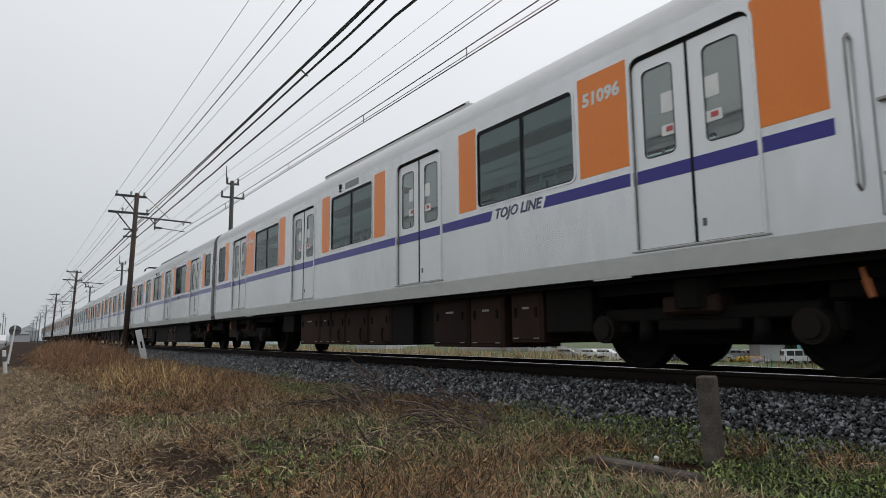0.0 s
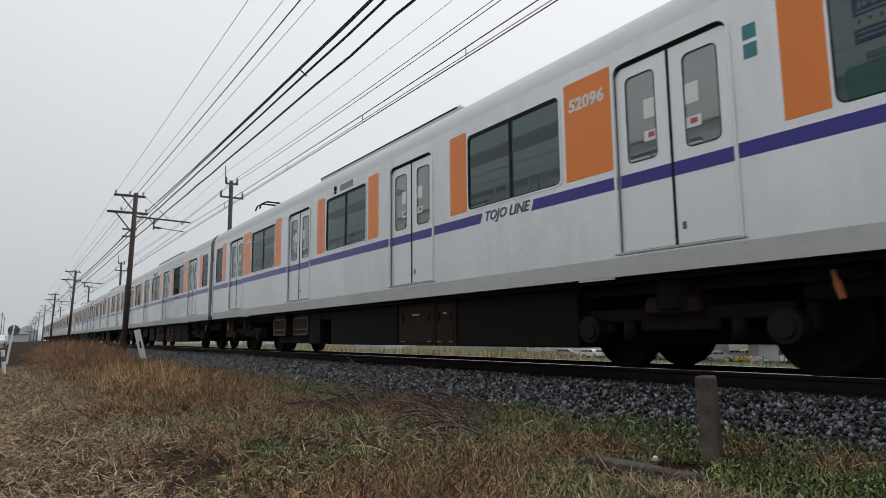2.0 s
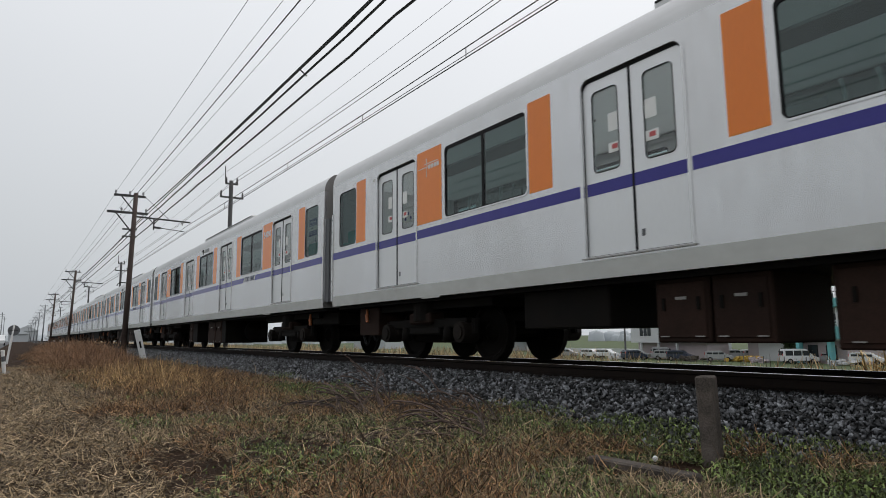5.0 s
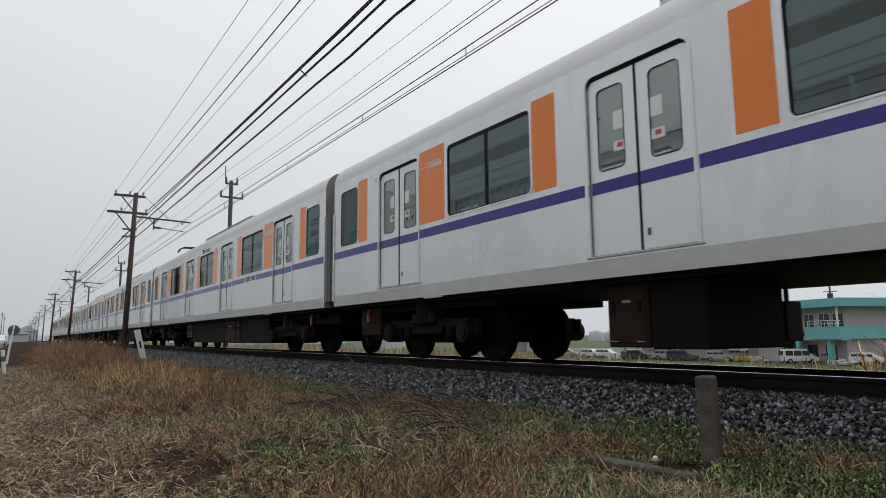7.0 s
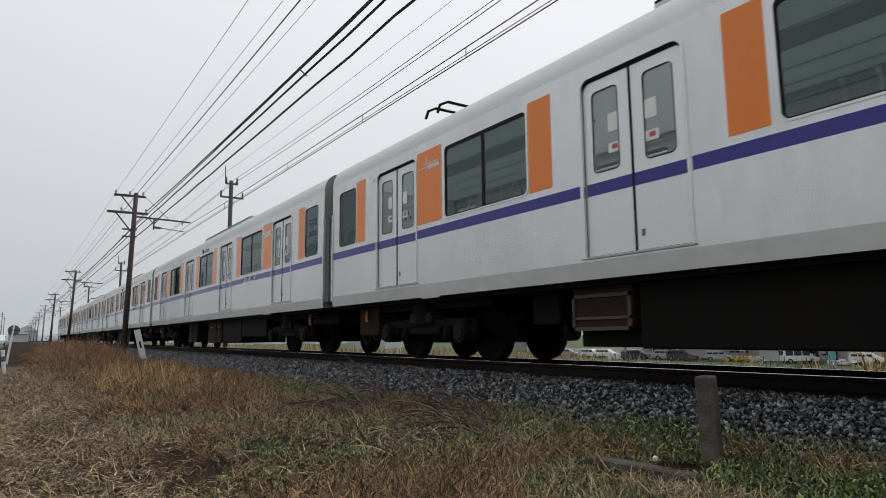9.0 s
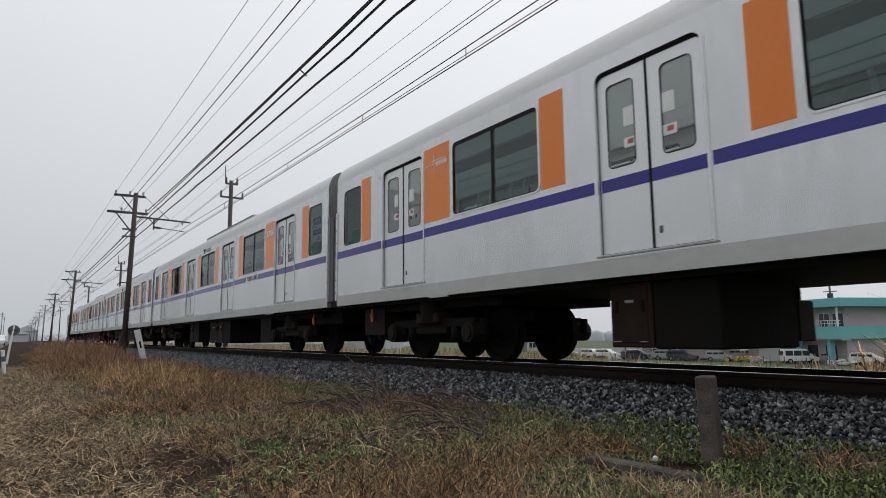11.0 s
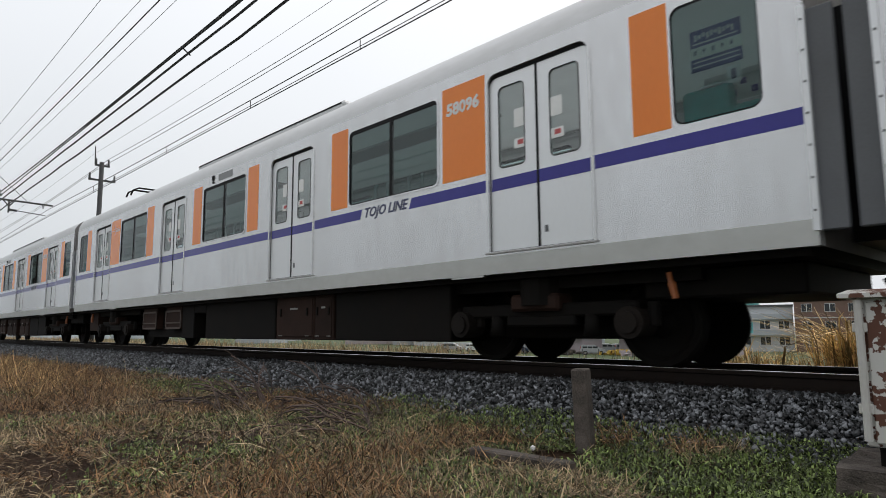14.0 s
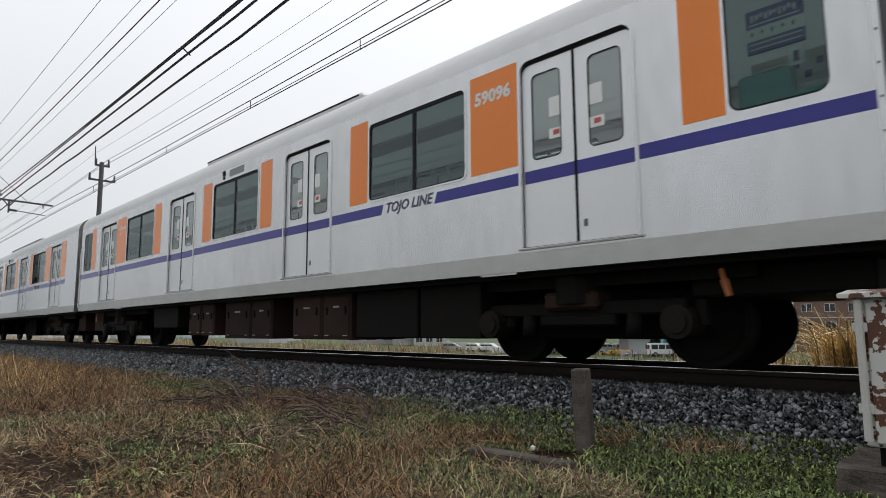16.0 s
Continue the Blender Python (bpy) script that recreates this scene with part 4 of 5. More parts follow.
wire("auxiliary_wire", "thin wire beside the contact wire", 6.62, 5.60, 0.008, 0.04, SPAN, WIRE_LIGHT)
for x in (-25.0, -18.0, -13.0, -8.85, -4.8):
    bm = bmesh.new()
    u = (x + 31.8) / 39.3
    s = 4 * u * (1 - u)
    rod(bm, (x, 6.40, 5.36 - 0.03 * s), (x, 6.40, 5.68 - 0.16 * s), 0.009, seg=5)
    tagged(part("dropper", bm, WIRE, None), "short dropper between contact and messenger wire", "wire", "droppers")
bm = bmesh.new()
rod(bm, (-11.15, 4.13, 5.45), (-11.0, 4.24, 5.27), 0.014)
for y, z in ((-6.9, 6.75), (-6.9, 7.25), (-6.9, 7.7)):
    wire("roadside_line", "black power line over the far side of the road", y, z, 0.022, 0.2, [-390, -345, -300, -255, -210, -165, -120, -75, -30, 15, 60], WIRE, group="roadside lines")
roadside = thing("roadside_pole", "grey utility pole on the far side of the road", "utility pole", "roadside poles", at=pose(-75, -6.9, -0.55))
rp = bmesh.new()
rod(rp, (0, 0, -0.3), (0, 0, 8.6), 0.14, 0.10, 10)
part("shaft", rp, GREYPOLE, roadside)
for x in (-390, -345, -300, -255, -210, -165, -120, 60):
    copy_thing(roadside, pose(x, -6.9, -0.55))
tagged(part("cable_spacer", bm, WIRE, None), "small black spacer between two cables", "spacer")


# ---- things beside the track ----
def concrete_post():
    post = thing("boundary_post", "weathered square concrete boundary post in the ballast edge", "post", at=pose(-2.46, 3.60, -0.47, 1.0, -1.5, 18))
    bm = bmesh.new()
    box(bm, -0.053, 0.053, -0.053, 0.053, 0, 0.585, bevel=0.01)
    part("shaft", bm, CONCRETE, post, "stained concrete shaft")
    return post


concrete_post()
slab = part("concrete_slab", boxes((-0.36, 0.36, -0.05, 0.05, 0, 0.05), bevel=0.01), CONCRETE, None)
slab.matrix_basis = pose(-2.50, 2.98, -0.40, 0, 0, 2)
tagged(slab, "half-buried flat concrete kerb piece in the weeds", "kerb")
chip = bmesh.new()
bmesh.ops.create_icosphere(chip, subdivisions=1, radius=0.02)
for v in chip.verts:
    v.co *= random.uniform(0.6, 1.2)
chip = part("paper_scrap", chip, WHITE, None)
chip.location = (-2.56, 3.18, -0.35)
tagged(chip, "small crumpled white scrap of litter", "litter")


def relay_cabinet():
    cab = thing("relay_cabinet", "cream trackside cabinet with flaking paint and rust", "cabinet", at=pose(-0.47, 3.72, -0.17, 0, 0, 4))
    flaky = material("flaking_cream_over_rust", (0.56, 0.55, 0.52), 0.6, 0.0, (0.10, 0.035, 0.018), 5.0, 1.0, 0.3, 30)
    ramp = [n for n in flaky.node_tree.nodes if n.type == "MAP_RANGE"][0]
    ramp.inputs["From Min"].default_value, ramp.inputs["From Max"].default_value = 0.51, 0.53
    part("body", boxes((-0.40, 0.42, -0.2, 0.25, 0, 0.68), bevel=0.008), flaky, cab, "rust-streaked cream steel body")
    part("door", boxes((-0.36, 0.40, -0.222, -0.2, 0.02, 0.66), bevel=0.005), flaky, cab, "flaking cream door")
    bm = bmesh.new()
    vs = [bm.verts.new(q) for q in ((-0.46, -0.27, 0.68), (0.5, -0.27, 0.68), (0.5, 0.3, 0.68), (-0.46, 0.3, 0.68), (-0.46, -0.27, 0.70), (0.5, -0.27, 0.70), (0.5, 0.0, 0.73), (-0.46, 0.0, 0.73), (0.5, 0.3, 0.70), (-0.46, 0.3, 0.70))]
    for f in ((0, 1, 2, 3), (0, 1, 5, 4), (4, 5, 6, 7), (7, 6, 8, 9), (3, 2, 8, 9), (0, 3, 9, 7, 4), (1, 2, 8, 6, 5)):
        bm.faces.new([vs[i] for i in f])
    bmesh.ops.recalc_face_normals(bm, faces=bm.faces)
    part("lid", bm, flaky, cab, "overhanging sloped lid")
    bm = bmesh.new()
    rod(bm, (-0.385, -0.235, 0.03), (-0.385, -0.235, 0.67), 0.018)
    part("hinge_rod", bm, CREAMPAINT, cab)
    for z in (0.15, 0.52):
        part("hinge", boxes((-0.415, -0.355, -0.24, -0.22, z, z + 0.045), bevel=0.004), CREAMPAINT, cab, "pale hinge")
    for q in (-0.36, 0.3):
        part("leg", boxes((q, q + 0.06, -0.15, -0.09, -0.09, 0.0)), UNDER, cab)
        part("leg", boxes((q, q + 0.06, 0.12, 0.18, -0.09, 0.0)), UNDER, cab)
    return cab


relay_cabinet()
bm = boxes((-0.55, 0.6, -0.3, 0.35, -0.3, 0.0))
bmesh.ops.subdivide_edges(bm, edges=list(bm.edges), cuts=9, use_grid_fill=True)
for v in bm.verts:
    v.co += Vector((0.03, 0.03, 0.03)) * noise.noise(v.co * 9) + Vector((0.0, 0.0, 0.02)) * noise.noise(v.co * 25)
plinth = part("concrete_plinth", bm, CONCRETE, None)
plinth.matrix_basis = pose(-0.44, 3.72, -0.26, 0, 0, 4)
tagged(plinth, "rough concrete plinth under the trackside cabinet", "plinth")

sign = thing("round_sign", "small round grey road sign on a white pole", "road sign", at=pose(-26.5, -0.12, -0.47, 0, 0, 0))
bm = bmesh.new()
rod(bm, (0, -0.12, 0), (0, 0.02, 1.35), 0.035)
part("pole", bm, WHITE, sign, "white pole")
bm = bmesh.new()
rod(bm, (-0.02, 0.02, 1.17), (0.02, 0.02, 1.17), 0.18, seg=24)
part("disc", bm, GREYPAINT, sign, "grey round disc")
part("rim", boxes((0.021, 0.03, -0.10, 0.14, 1.15, 1.19)), DARKPOLE, sign)
for q in (-18.3,):
    post = thing("delineator_post", "leaning white roadside post with a grey band", "road post", "roadside posts", at=pose(q, -0.18, -0.47, 7, 8, 0))
    bm = bmesh.new()
    rod(bm, (0, 0, 0), (0, 0, 0.62), 0.04)
    part("shaft", bm, WHITE, post)
    bm = bmesh.new()
    rod(bm, (0, 0, 0.36), (0, 0, 0.48), 0.042)
    part("band", bm, GREYPAINT, post, "grey band")
    part("foot", boxes((-0.3, 0.3, -0.12, 0.12, 0, 0.07), bevel=0.02), CONCRETE, post, "dark foot")
mark = thing("distance_marker", "leaning white track marker board", "marker", at=pose(-26.6, 4.05, -0.45, 14, 0, 0))
part("board", boxes((-0.03, 0.03, -0.11, 0.11, 0, 1.2), bevel=0.01), WHITE, mark, "white painted board")
part("bars", boxes((0.031, 0.034, -0.03, 0.03, 0.5, 0.75)), UNDER, mark)

guard = thing("pole_guard", "low grey frame round the foot of a pole", "guard frame", at=pose(-31.0, 3.6, -0.42))
part("rail", boxes((-0.6, 0.6, -0.55, -0.48, 0.35, 0.42)), GREYPOLE, guard)
for x in (-0.55, 0.5):
    part("leg", boxes((x, x + 0.06, -0.55, -0.48, 0, 0.35)), GREYPOLE, guard)


# ---- beyond the track ----
def facade_window(parent, x0, x1, y, z0, z1, bars=2):
    w = part("window", boxes((x0, x1, y - 0.06, y + 0.02, z0, z1)), CARWHITE, parent, "framed window")
    n = bars
    step = (x1 - x0) / n
    for k in range(n):
        part("pane", boxes((x0 + k * step + 0.05, x0 + (k + 1) * step - 0.05, y - 0.075, y - 0.05, z0 + 0.06, z1 - 0.06)), DARKGLASS, w)
    return w


def teal_building():
    """Two storeys with a teal roof fascia and balcony; x along its front."""
    b = thing("apartment_block", "two-storey building with teal fascia and balcony", "building", at=pose(-56.5, 91.5, -3.6, 0, 0, -21))
    part("wall", boxes((0.8, 18.8, 0.4, 8, 0, 7.1)), MAUVEWALL, b, "pale mauve wall")
    part("roof", boxes((-1.0, 20.2, -1.5, 9.4, 7.1, 8.2), bevel=0.05), TEALPAINT, b, "broad teal roof fascia")
    part("balcony", boxes((0.9, 10.6, -1.1, 0.4, 3.2, 4.7)), TEALPAINT, b, "teal balcony front")
    part("balcony", boxes((14.4, 19.6, -1.5, 0.4, 3.2, 4.7), (18.8, 19.6, 0.4, 8.6, 3.2, 4.7)), TEALPAINT, b, "teal balcony front")
    part("slab", boxes((-0.2, 19.5, -1.0, 0.4, 3.0, 3.2)), PALEWALL, b)
    rail = bmesh.new()
    for x0, x1 in ((0.9, 10.6), (14.4, 19.6)):
        box(rail, x0, x1, -1.1, -1.04, 5.4, 5.48)
        box(rail, x0, x1, -1.1, -1.04, 5.05, 5.1)
        for k in range(int((x1 - x0) / 1.1) + 1):
            box(rail, x0 + k * 1.1, x0 + k * 1.1 + 0.06, -1.1, -1.04, 4.6, 5.4)
    part("balcony_rail", rail, CARWHITE, b, "white balcony rail")
    for x in (0.2, 8.6, 11.7, 19.0):
        part("post", boxes((x, x + 0.2, -1.05, -0.9, 4.6, 7.1)), CARWHITE, b)
    for x in (1.5, 4.2, 6.6, 12.3, 14.8, 17.0):
        facade_window(b, x, x + 1.7, 0.4, 4.4, 6.4)
    for x in (12.6, 15.6):
        part("door", boxes((x, x + 1.6, 0.3, 0.42, 0, 2.4)), DARKGLASS, b)
    for x in (12.0, 17.2):
        part("pillar", boxes((x, x + 0.6, -1.0, -0.4, 0, 3.0)), TEALPAINT, b)
    part("shutter", boxes((3.2, 8.2, 0.3, 0.42, 0, 2.8)), PALEWALL, b, "pale ground floor shutter")
    part("sign_bars", boxes(*[(12.2 + k * 1.0, 12.8 + k * 1.0, -1.14, -1.1, 3.55, 4.15) for k in range(5)]), DARKGLASS, b, "row of dark sign characters as bars")


def white_house():
    b = thing("house", "white two-storey house with a flat dark-edged roof", "house", at=pose(-73.8, 87.1, -3.6, 0, 0, -8.9))
    part("upper_wall", boxes((0, 15.5, 0, 5.9, 2.6, 6.4)), PALEWALL, b, "white upper wall")
    part("lower_wall", boxes((0.4, 15.2, 1.2, 5.6, 0, 2.6)), MAUVEWALL, b, "dim ground floor wall")
    part("roof", boxes((-0.6, 16.0, -0.5, 6.4, 6.4, 6.6)), ROOFTILE, b, "thin dark roof edge")
    for x0, x1 in ((2.2, 4.9), (11.3, 14.2)):
        facade_window(b, x0, x1, 0, 3.6, 5.2, 3)
    for x0 in (6.7, 8.8):
        facade_window(b, x0, x0 + 1.1, 0, 3.5, 5.3, 1)
    for x in (2.0, 6.0, 10.0):
        part("post", boxes((x, x + 0.3, 0.1, 0.4, 0, 2.6)), PALEWALL, b)


def far_house(x, y, w, d, h, wall, roof_mat, turn, label):
    b = thing("house", label, "house", "far houses", at=pose(x, y, -3.6, 0, 0, turn))
    part("wall", boxes((-w / 2, w / 2, -d / 2, d / 2, 0, h)), wall, b)
    bm = bmesh.new()
    pts = [(-w / 2 - 0.5, -d / 2 - 0.5, h), (w / 2 + 0.5, -d / 2 - 0.5, h), (w / 2 + 0.5, d / 2 + 0.5, h), (-w / 2 - 0.5, d / 2 + 0.5, h), (-w / 2, 0, h + d * 0.28), (w / 2, 0, h + d * 0.28)]
    vs = [bm.verts.new(q) for q in pts]
    for f in ((0, 1, 5, 4), (2, 3, 4, 5), (0, 4, 3), (1, 2, 5), (0, 1, 2, 3)):
        bm.faces.new([vs[i] for i in f])
    bmesh.ops.recalc_face_normals(bm, faces=bm.faces)
    part("roof", bm, roof_mat, b)
    for k in range(3):
        x0 = -w / 2 + w * (0.12 + 0.3 * k)
        facade_window(b, x0, x0 + w * 0.16, -d / 2, h * 0.58, h * 0.8, 2)


def brick_flats():
    """Three storeys of brown brick, windows in columns, under a low dark roof, with a grey wing."""
    b = thing("apartment_block", "brown brick apartment block with white framed windows", "building", at=pose(-36.0, 112, -3.6, 0, 0, 18))
    part("wall", boxes((0, 12.5, 0, 9, 0, 8.6)), BRICKWALL, b, "brown brick wall")
    bm = bmesh.new()
    vs = [bm.verts.new(q) for q in ((-0.6, -0.6, 8.6), (13.1, -0.6, 8.6), (13.1, 9.6, 8.6), (-0.6, 9.6, 8.6), (2.5, 4.5, 10.6), (10, 4.5, 10.6))]
    for f in ((0, 1, 5, 4), (2, 3, 4, 5), (0, 4, 3), (1, 2, 5), (0, 1, 2, 3)):
        bm.faces.new([vs[i] for i in f])
    bmesh.ops.recalc_face_normals(bm, faces=bm.faces)
    part("roof", bm, ROOFTILE, b, "low dark roof")
    for k in range(3):
        for x in (1.0, 4.2, 7.4, 10.2):
            facade_window(b, x, x + 1.5, 0, 0.9 + 2.75 * k, 2.2 + 2.75 * k, 2)
        part("string_course", boxes((-0.05, 12.55, -0.08, 0, 2.65 + 2.75 * k, 2.8 + 2.75 * k)), PALEWALL, b)
    wing = part("wing", boxes((-9.0, -0.2, 1.5, 8, 0, 7.4)), PALEWALL, b, "grey wing")
    part("wing_roof", boxes((-9.4, -0.1, 1.1, 8.4, 7.4, 7.7)), ROOFTILE, b)
    for k in range(2):
        part("veranda", boxes((-8.8, -0.4, 0.6, 1.5, 2.7 + 2.6 * k, 3.6 + 2.6 * k)), HAZE, b, "grey veranda front")
        for x in (-8.2, -5.2, -2.4):
            facade_window(b, x, x + 1.6, 1.5, 3.7 + 2.6 * k - 2.6, 5.1 + 2.6 * k - 2.6, 2)


def hip_roof(w, d, z, rise, ridge, over=0.9):
    bm = bmesh.new()
    a, b = w / 2 + over, d / 2 + over
    vs = [bm.verts.new(q) for q in ((-a, -b, z), (a, -b, z), (a, b, z), (-a, b, z), (-ridge, 0, z + rise), (ridge, 0, z + rise), (-a, -b, z + 0.15), (a, -b, z + 0.15), (a, b, z + 0.15), (-a, b, z + 0.15))]
    for f in ((0, 1, 2, 3), (0, 1, 7, 6), (1, 2, 8, 7), (2, 3, 9, 8), (3, 0, 6, 9), (6, 7, 5, 4), (8, 9, 4, 5), (9, 6, 4), (7, 8, 5)):
        bm.faces.new([vs[i] for i in f])
    bmesh.ops.recalc_face_normals(bm, faces=bm.faces)
    return bm


def country_house(x, y, w, d, h, wall, turn, label):
    """Two storeys, a skirt roof round the lower one and a hipped roof on top."""
    b = thing("house", label, "house", "far houses", at=pose(x, y, -3.6, 0, 0, turn))
    low, top = 0.38 * h, 0.72 * h
    part("lower_wall", boxes((-w / 2, w / 2, -d / 2, d / 2, 0, low)), wall, b)
    part("skirt_roof", hip_roof(w, d, low, 0.16 * h, 0.3 * w), GREYTILE, b, "grey tiled skirt roof")
    part("upper_wall", boxes((-0.36 * w, 0.36 * w, -0.36 * d, 0.36 * d, low + 0.05, top)), wall, b)
    part("roof", hip_roof(0.72 * w, 0.72 * d, top, 0.28 * h, 0.2 * w), GREYTILE, b, "grey tiled hipped roof")
    part("ridge", boxes((-0.2 * w, 0.2 * w, -0.15, 0.15, h - 0.02, h + 0.3)), GREYTILE, b)
    for k in range(3):
        x0 = -0.44 * w + 0.31 * w * k
        facade_window(b, x0, x0 + 0.2 * w, -d / 2, 0.12 * h, 0.30 * h, 2)
    for k in range(2):
        x0 = -0.3 * w + 0.34 * w * k
        facade_window(b, x0, x0 + 0.22 * w, -0.36 * d, 0.54 * h, 0.67 * h, 2)


GREYTILE = material("grey_roof_tile", (0.15, 0.155, 0.165), 0.6, 0.0, (0.09, 0.092, 0.10), 0.8, 0.7, 0.4, 8)


def vehicle(name, label, at, paint, length, height, nose):
    """A parked car or van, front towards +x."""
    v = thing(name, label, "car", at=at)
    w = 0.85
    side = [(-length / 2, 0.32), (length / 2, 0.32), (length / 2 + 0.03, 0.75), (length / 2 - nose, 1.0), (length / 2 - nose - 0.75, height), (-length / 2 + 0.25, height), (-length / 2, 1.0)]
    bm = bmesh.new()
    a = [bm.verts.new((x, -w, z)) for x, z in side]
    c = [bm.verts.new((x, w, z)) for x, z in side]
    bm.faces.new(a)
    bm.faces.new(c)
    for i in range(len(side)):
        j = (i + 1) % len(side)
        bm.faces.new((a[i], a[j], c[j], c[i]))
    bmesh.ops.recalc_face_normals(bm, faces=bm.faces)
    bmesh.ops.bevel(bm, geom=list(bm.edges), offset=0.07, segments=2, affect="EDGES")
    part("body", bm, paint, v)
    x1 = length / 2 - nose - 0.35
    x0 = -length / 2 + 0.25
    for k in range(3):
        q = x0 + (x1 - x0) * k / 3
        for s in (-1, 1):
            part("side_window", boxes((q + 0.06, q + (x1 - x0) / 3 - 0.04, s * w - 0.01, s * w + 0.01, 1.02, height - 0.2)), DARKGLASS, v)
    part("rear_window", boxes((-length / 2 - 0.005, -length / 2 + 0.1, -0.65, 0.65, 1.05, height - 0.25)), DARKGLASS, v)
    for x in (-length * 0.31, length * 0.31):
        for s in (-1, 1):
            bm = bmesh.new()
            rod(bm, (x, s * 0.72, 0.32), (x, s * 0.88, 0.32), 0.32, seg=18)
            wheel = part("wheel", bm, RUBBER, v)
            bm = bmesh.new()
            rod(bm, (x, s * 0.87, 0.32), (x, s * 0.89, 0.32), 0.19, seg=14)
            part("rim", bm, STEEL, wheel)
    for y in (-0.68, 0.68):
        part("tail_light", boxes((-length / 2 - 0.02, -length / 2 + 0.05, y - 0.08, y + 0.08, 0.95, 1.25)), PINK, v)


teal_building()
white_house()
vehicle("minivan", "white minivan parked on the far yard", pose(-44.6, 84.8, -3.55, 0, 0, 48), CARWHITE, 4.4, 1.85, 0.75)
vehicle("kei_van", "pale grey van parked by the white house", pose(-66.0, 85.2, -3.55, 0, 0, 42), CARGREY, 3.6, 1.85, 0.3)
vehicle("hatchback", "silver hatchback parked in the yard", pose(-64.5, 84.0, -3.55, 0, 0, 30), CARGREY, 3.7, 1.5, 0.8)
vehicle("hatchback", "grey hatchback parked in the yard", pose(-58.0, 92.0, -3.55, 0, 0, 35), CARGREY, 3.7, 1.5, 0.8)
for k, (x, y, turn, paint, what) in enumerate(((-69.5, 83.5, 25, CARGREY, "grey hatchback parked by the white house"), (-56.0, 93.5, 60, CARGREY, "grey hatchback parked before the pale shutter"),
                                               (-60.8, 82.5, 20, CARDARK, "dark blue hatchback parked in the yard"), (-79.0, 83.0, 10, CARWHITE, "white hatchback parked past the white house"),
                                               (-41.5, 88.0, 80, CARGREY, "grey hatchback parked by the teal pillars"))):
    vehicle("hatchback", what, pose(x, y, -3.55, 0, 0, turn), paint, 3.7, 1.48, 0.8)
for k, (x, y, turn, paint, what) in enumerate(((-76.5, 84.0, 15, CARWHITE, "white hatchback in a row of parked cars"), (-67.8, 80.5, 70, CARDARK, "dark hatchback in a row of parked cars"),
                                               (-55.2, 83.5, 35, CARGREY, "silver hatchback before the grey shutter"), (-37.0, 86.0, 10, CARWHITE, "white hatchback beside the teal pillars"),
                                               (-84.0, 82.0, 30, CARGREY, "grey hatchback at the end of the yard"))):
    vehicle("hatchback", what, pose(x, y, -3.55, 0, 0, turn), paint, 3.7, 1.48, 0.8)


def rubble_heap(x, y, size, paint, label, seed):
    """Broken boards and blocks piled loosely."""
    rng = random.Random(seed)
    bm = bmesh.new()
    for k in range(16):
        w, d, h = rng.uniform(0.2, 1.0) * size, rng.uniform(0.15, 0.5) * size, rng.uniform(0.1, 0.4) * size
        m = Matrix.Translation((rng.gauss(0, 0.7) * size, rng.gauss(0, 0.5) * size, rng.uniform(0.05, 0.5) * size)) @ Matrix.Rotation(rng.uniform(0, 3), 4, "Z") @ Matrix.Rotation(rng.uniform(-0.5, 0.5), 4, "X")
        bmesh.ops.create_cube(bm, size=1, matrix=m @ Matrix.Diagonal((w, d, h, 1)))
    ob = part("rubble_heap", bm, paint, None)
    ob.location = (x, y, -3.56)
    tagged(ob, label, "heap", kind="stuff")


rubble_heap(-70.5, 80.5, 1.5, PALEWALL, "heap of pale boards and scrap in the yard", 3)
rubble_heap(-58.8, 81.0, 1.3, CONCRETE, "heap of grey blocks and scrap in the yard", 5)
rubble_heap(-52.0, 84.0, 1.5, YELLOWPAINT, "heap of yellow machine parts in the yard", 7)
rubble_heap(-49.5, 83.0, 1.2, MAUVEWALL, "heap of brown scrap boards in the yard", 9)
rubble_heap(-38.5, 82.0, 1.2, PALEWALL, "heap of pale pipes and boards in the yard", 11)
wall = part("yard_wall", boxes((-100, -47, 95.6, 95.9, -3.7, -2.3)), PALEWALL, None)
tagged(wall, "low pale block wall behind the far yard", "wall", kind="structure")
for k in range(14):
    bm = bmesh.new()
    x = -72 + 2.6 * k
    rod(bm, (x, 78.0 + 0.1 * k, -3.8), (x, 78.0 + 0.1 * k, -2.5), 0.05, seg=6)
    tagged(part("fence_post", bm, GREYPOLE, None), "grey fence post at the edge of the yard", "fence post", "fence posts")
vehicle("road_car", "small white car on the road far off", pose(-118.0, -2.3, -0.44, 0, 0, 0), CARWHITE, 3.6, 1.6, 0.6)
country_house(-147, 112, 15, 10, 9.0, MAUVEWALL, 50, "two-storey country house with grey tiled skirt roofs")
country_house(-131, 112, 9, 9, 7.8, HAZE, 140, "grey two-storey house with a tiled gable")
country_house(-121, 110, 8, 8, 7.4, PALEWALL, 50, "pale blue-grey two-storey house with tiled roofs")
vehicle("hatchback", "white hatchback parked before the far houses", pose(-124, 118, -3.55, 0, 0, 50), CARWHITE, 3.8, 1.5, 0.8)
far_house(-190, 100, 14, 9, 5.5, HAZE, ROOFTILE, 20, "grey far house with a dark tiled roof")
far_house(-230, 130, 12, 9, 6.0, PALEWALL, ROOFTILE, 10, "pale far house with a grey roof")
far_house(-96, 135, 16, 9, 5.0, HAZE, ROOFTILE, 40, "long low grey far building")
brick_flats()
far_house(-330, 0.5, 12, 7, 6.5, HAZE, HAZE, 0, "house at the end of the road, grey with painted haze")
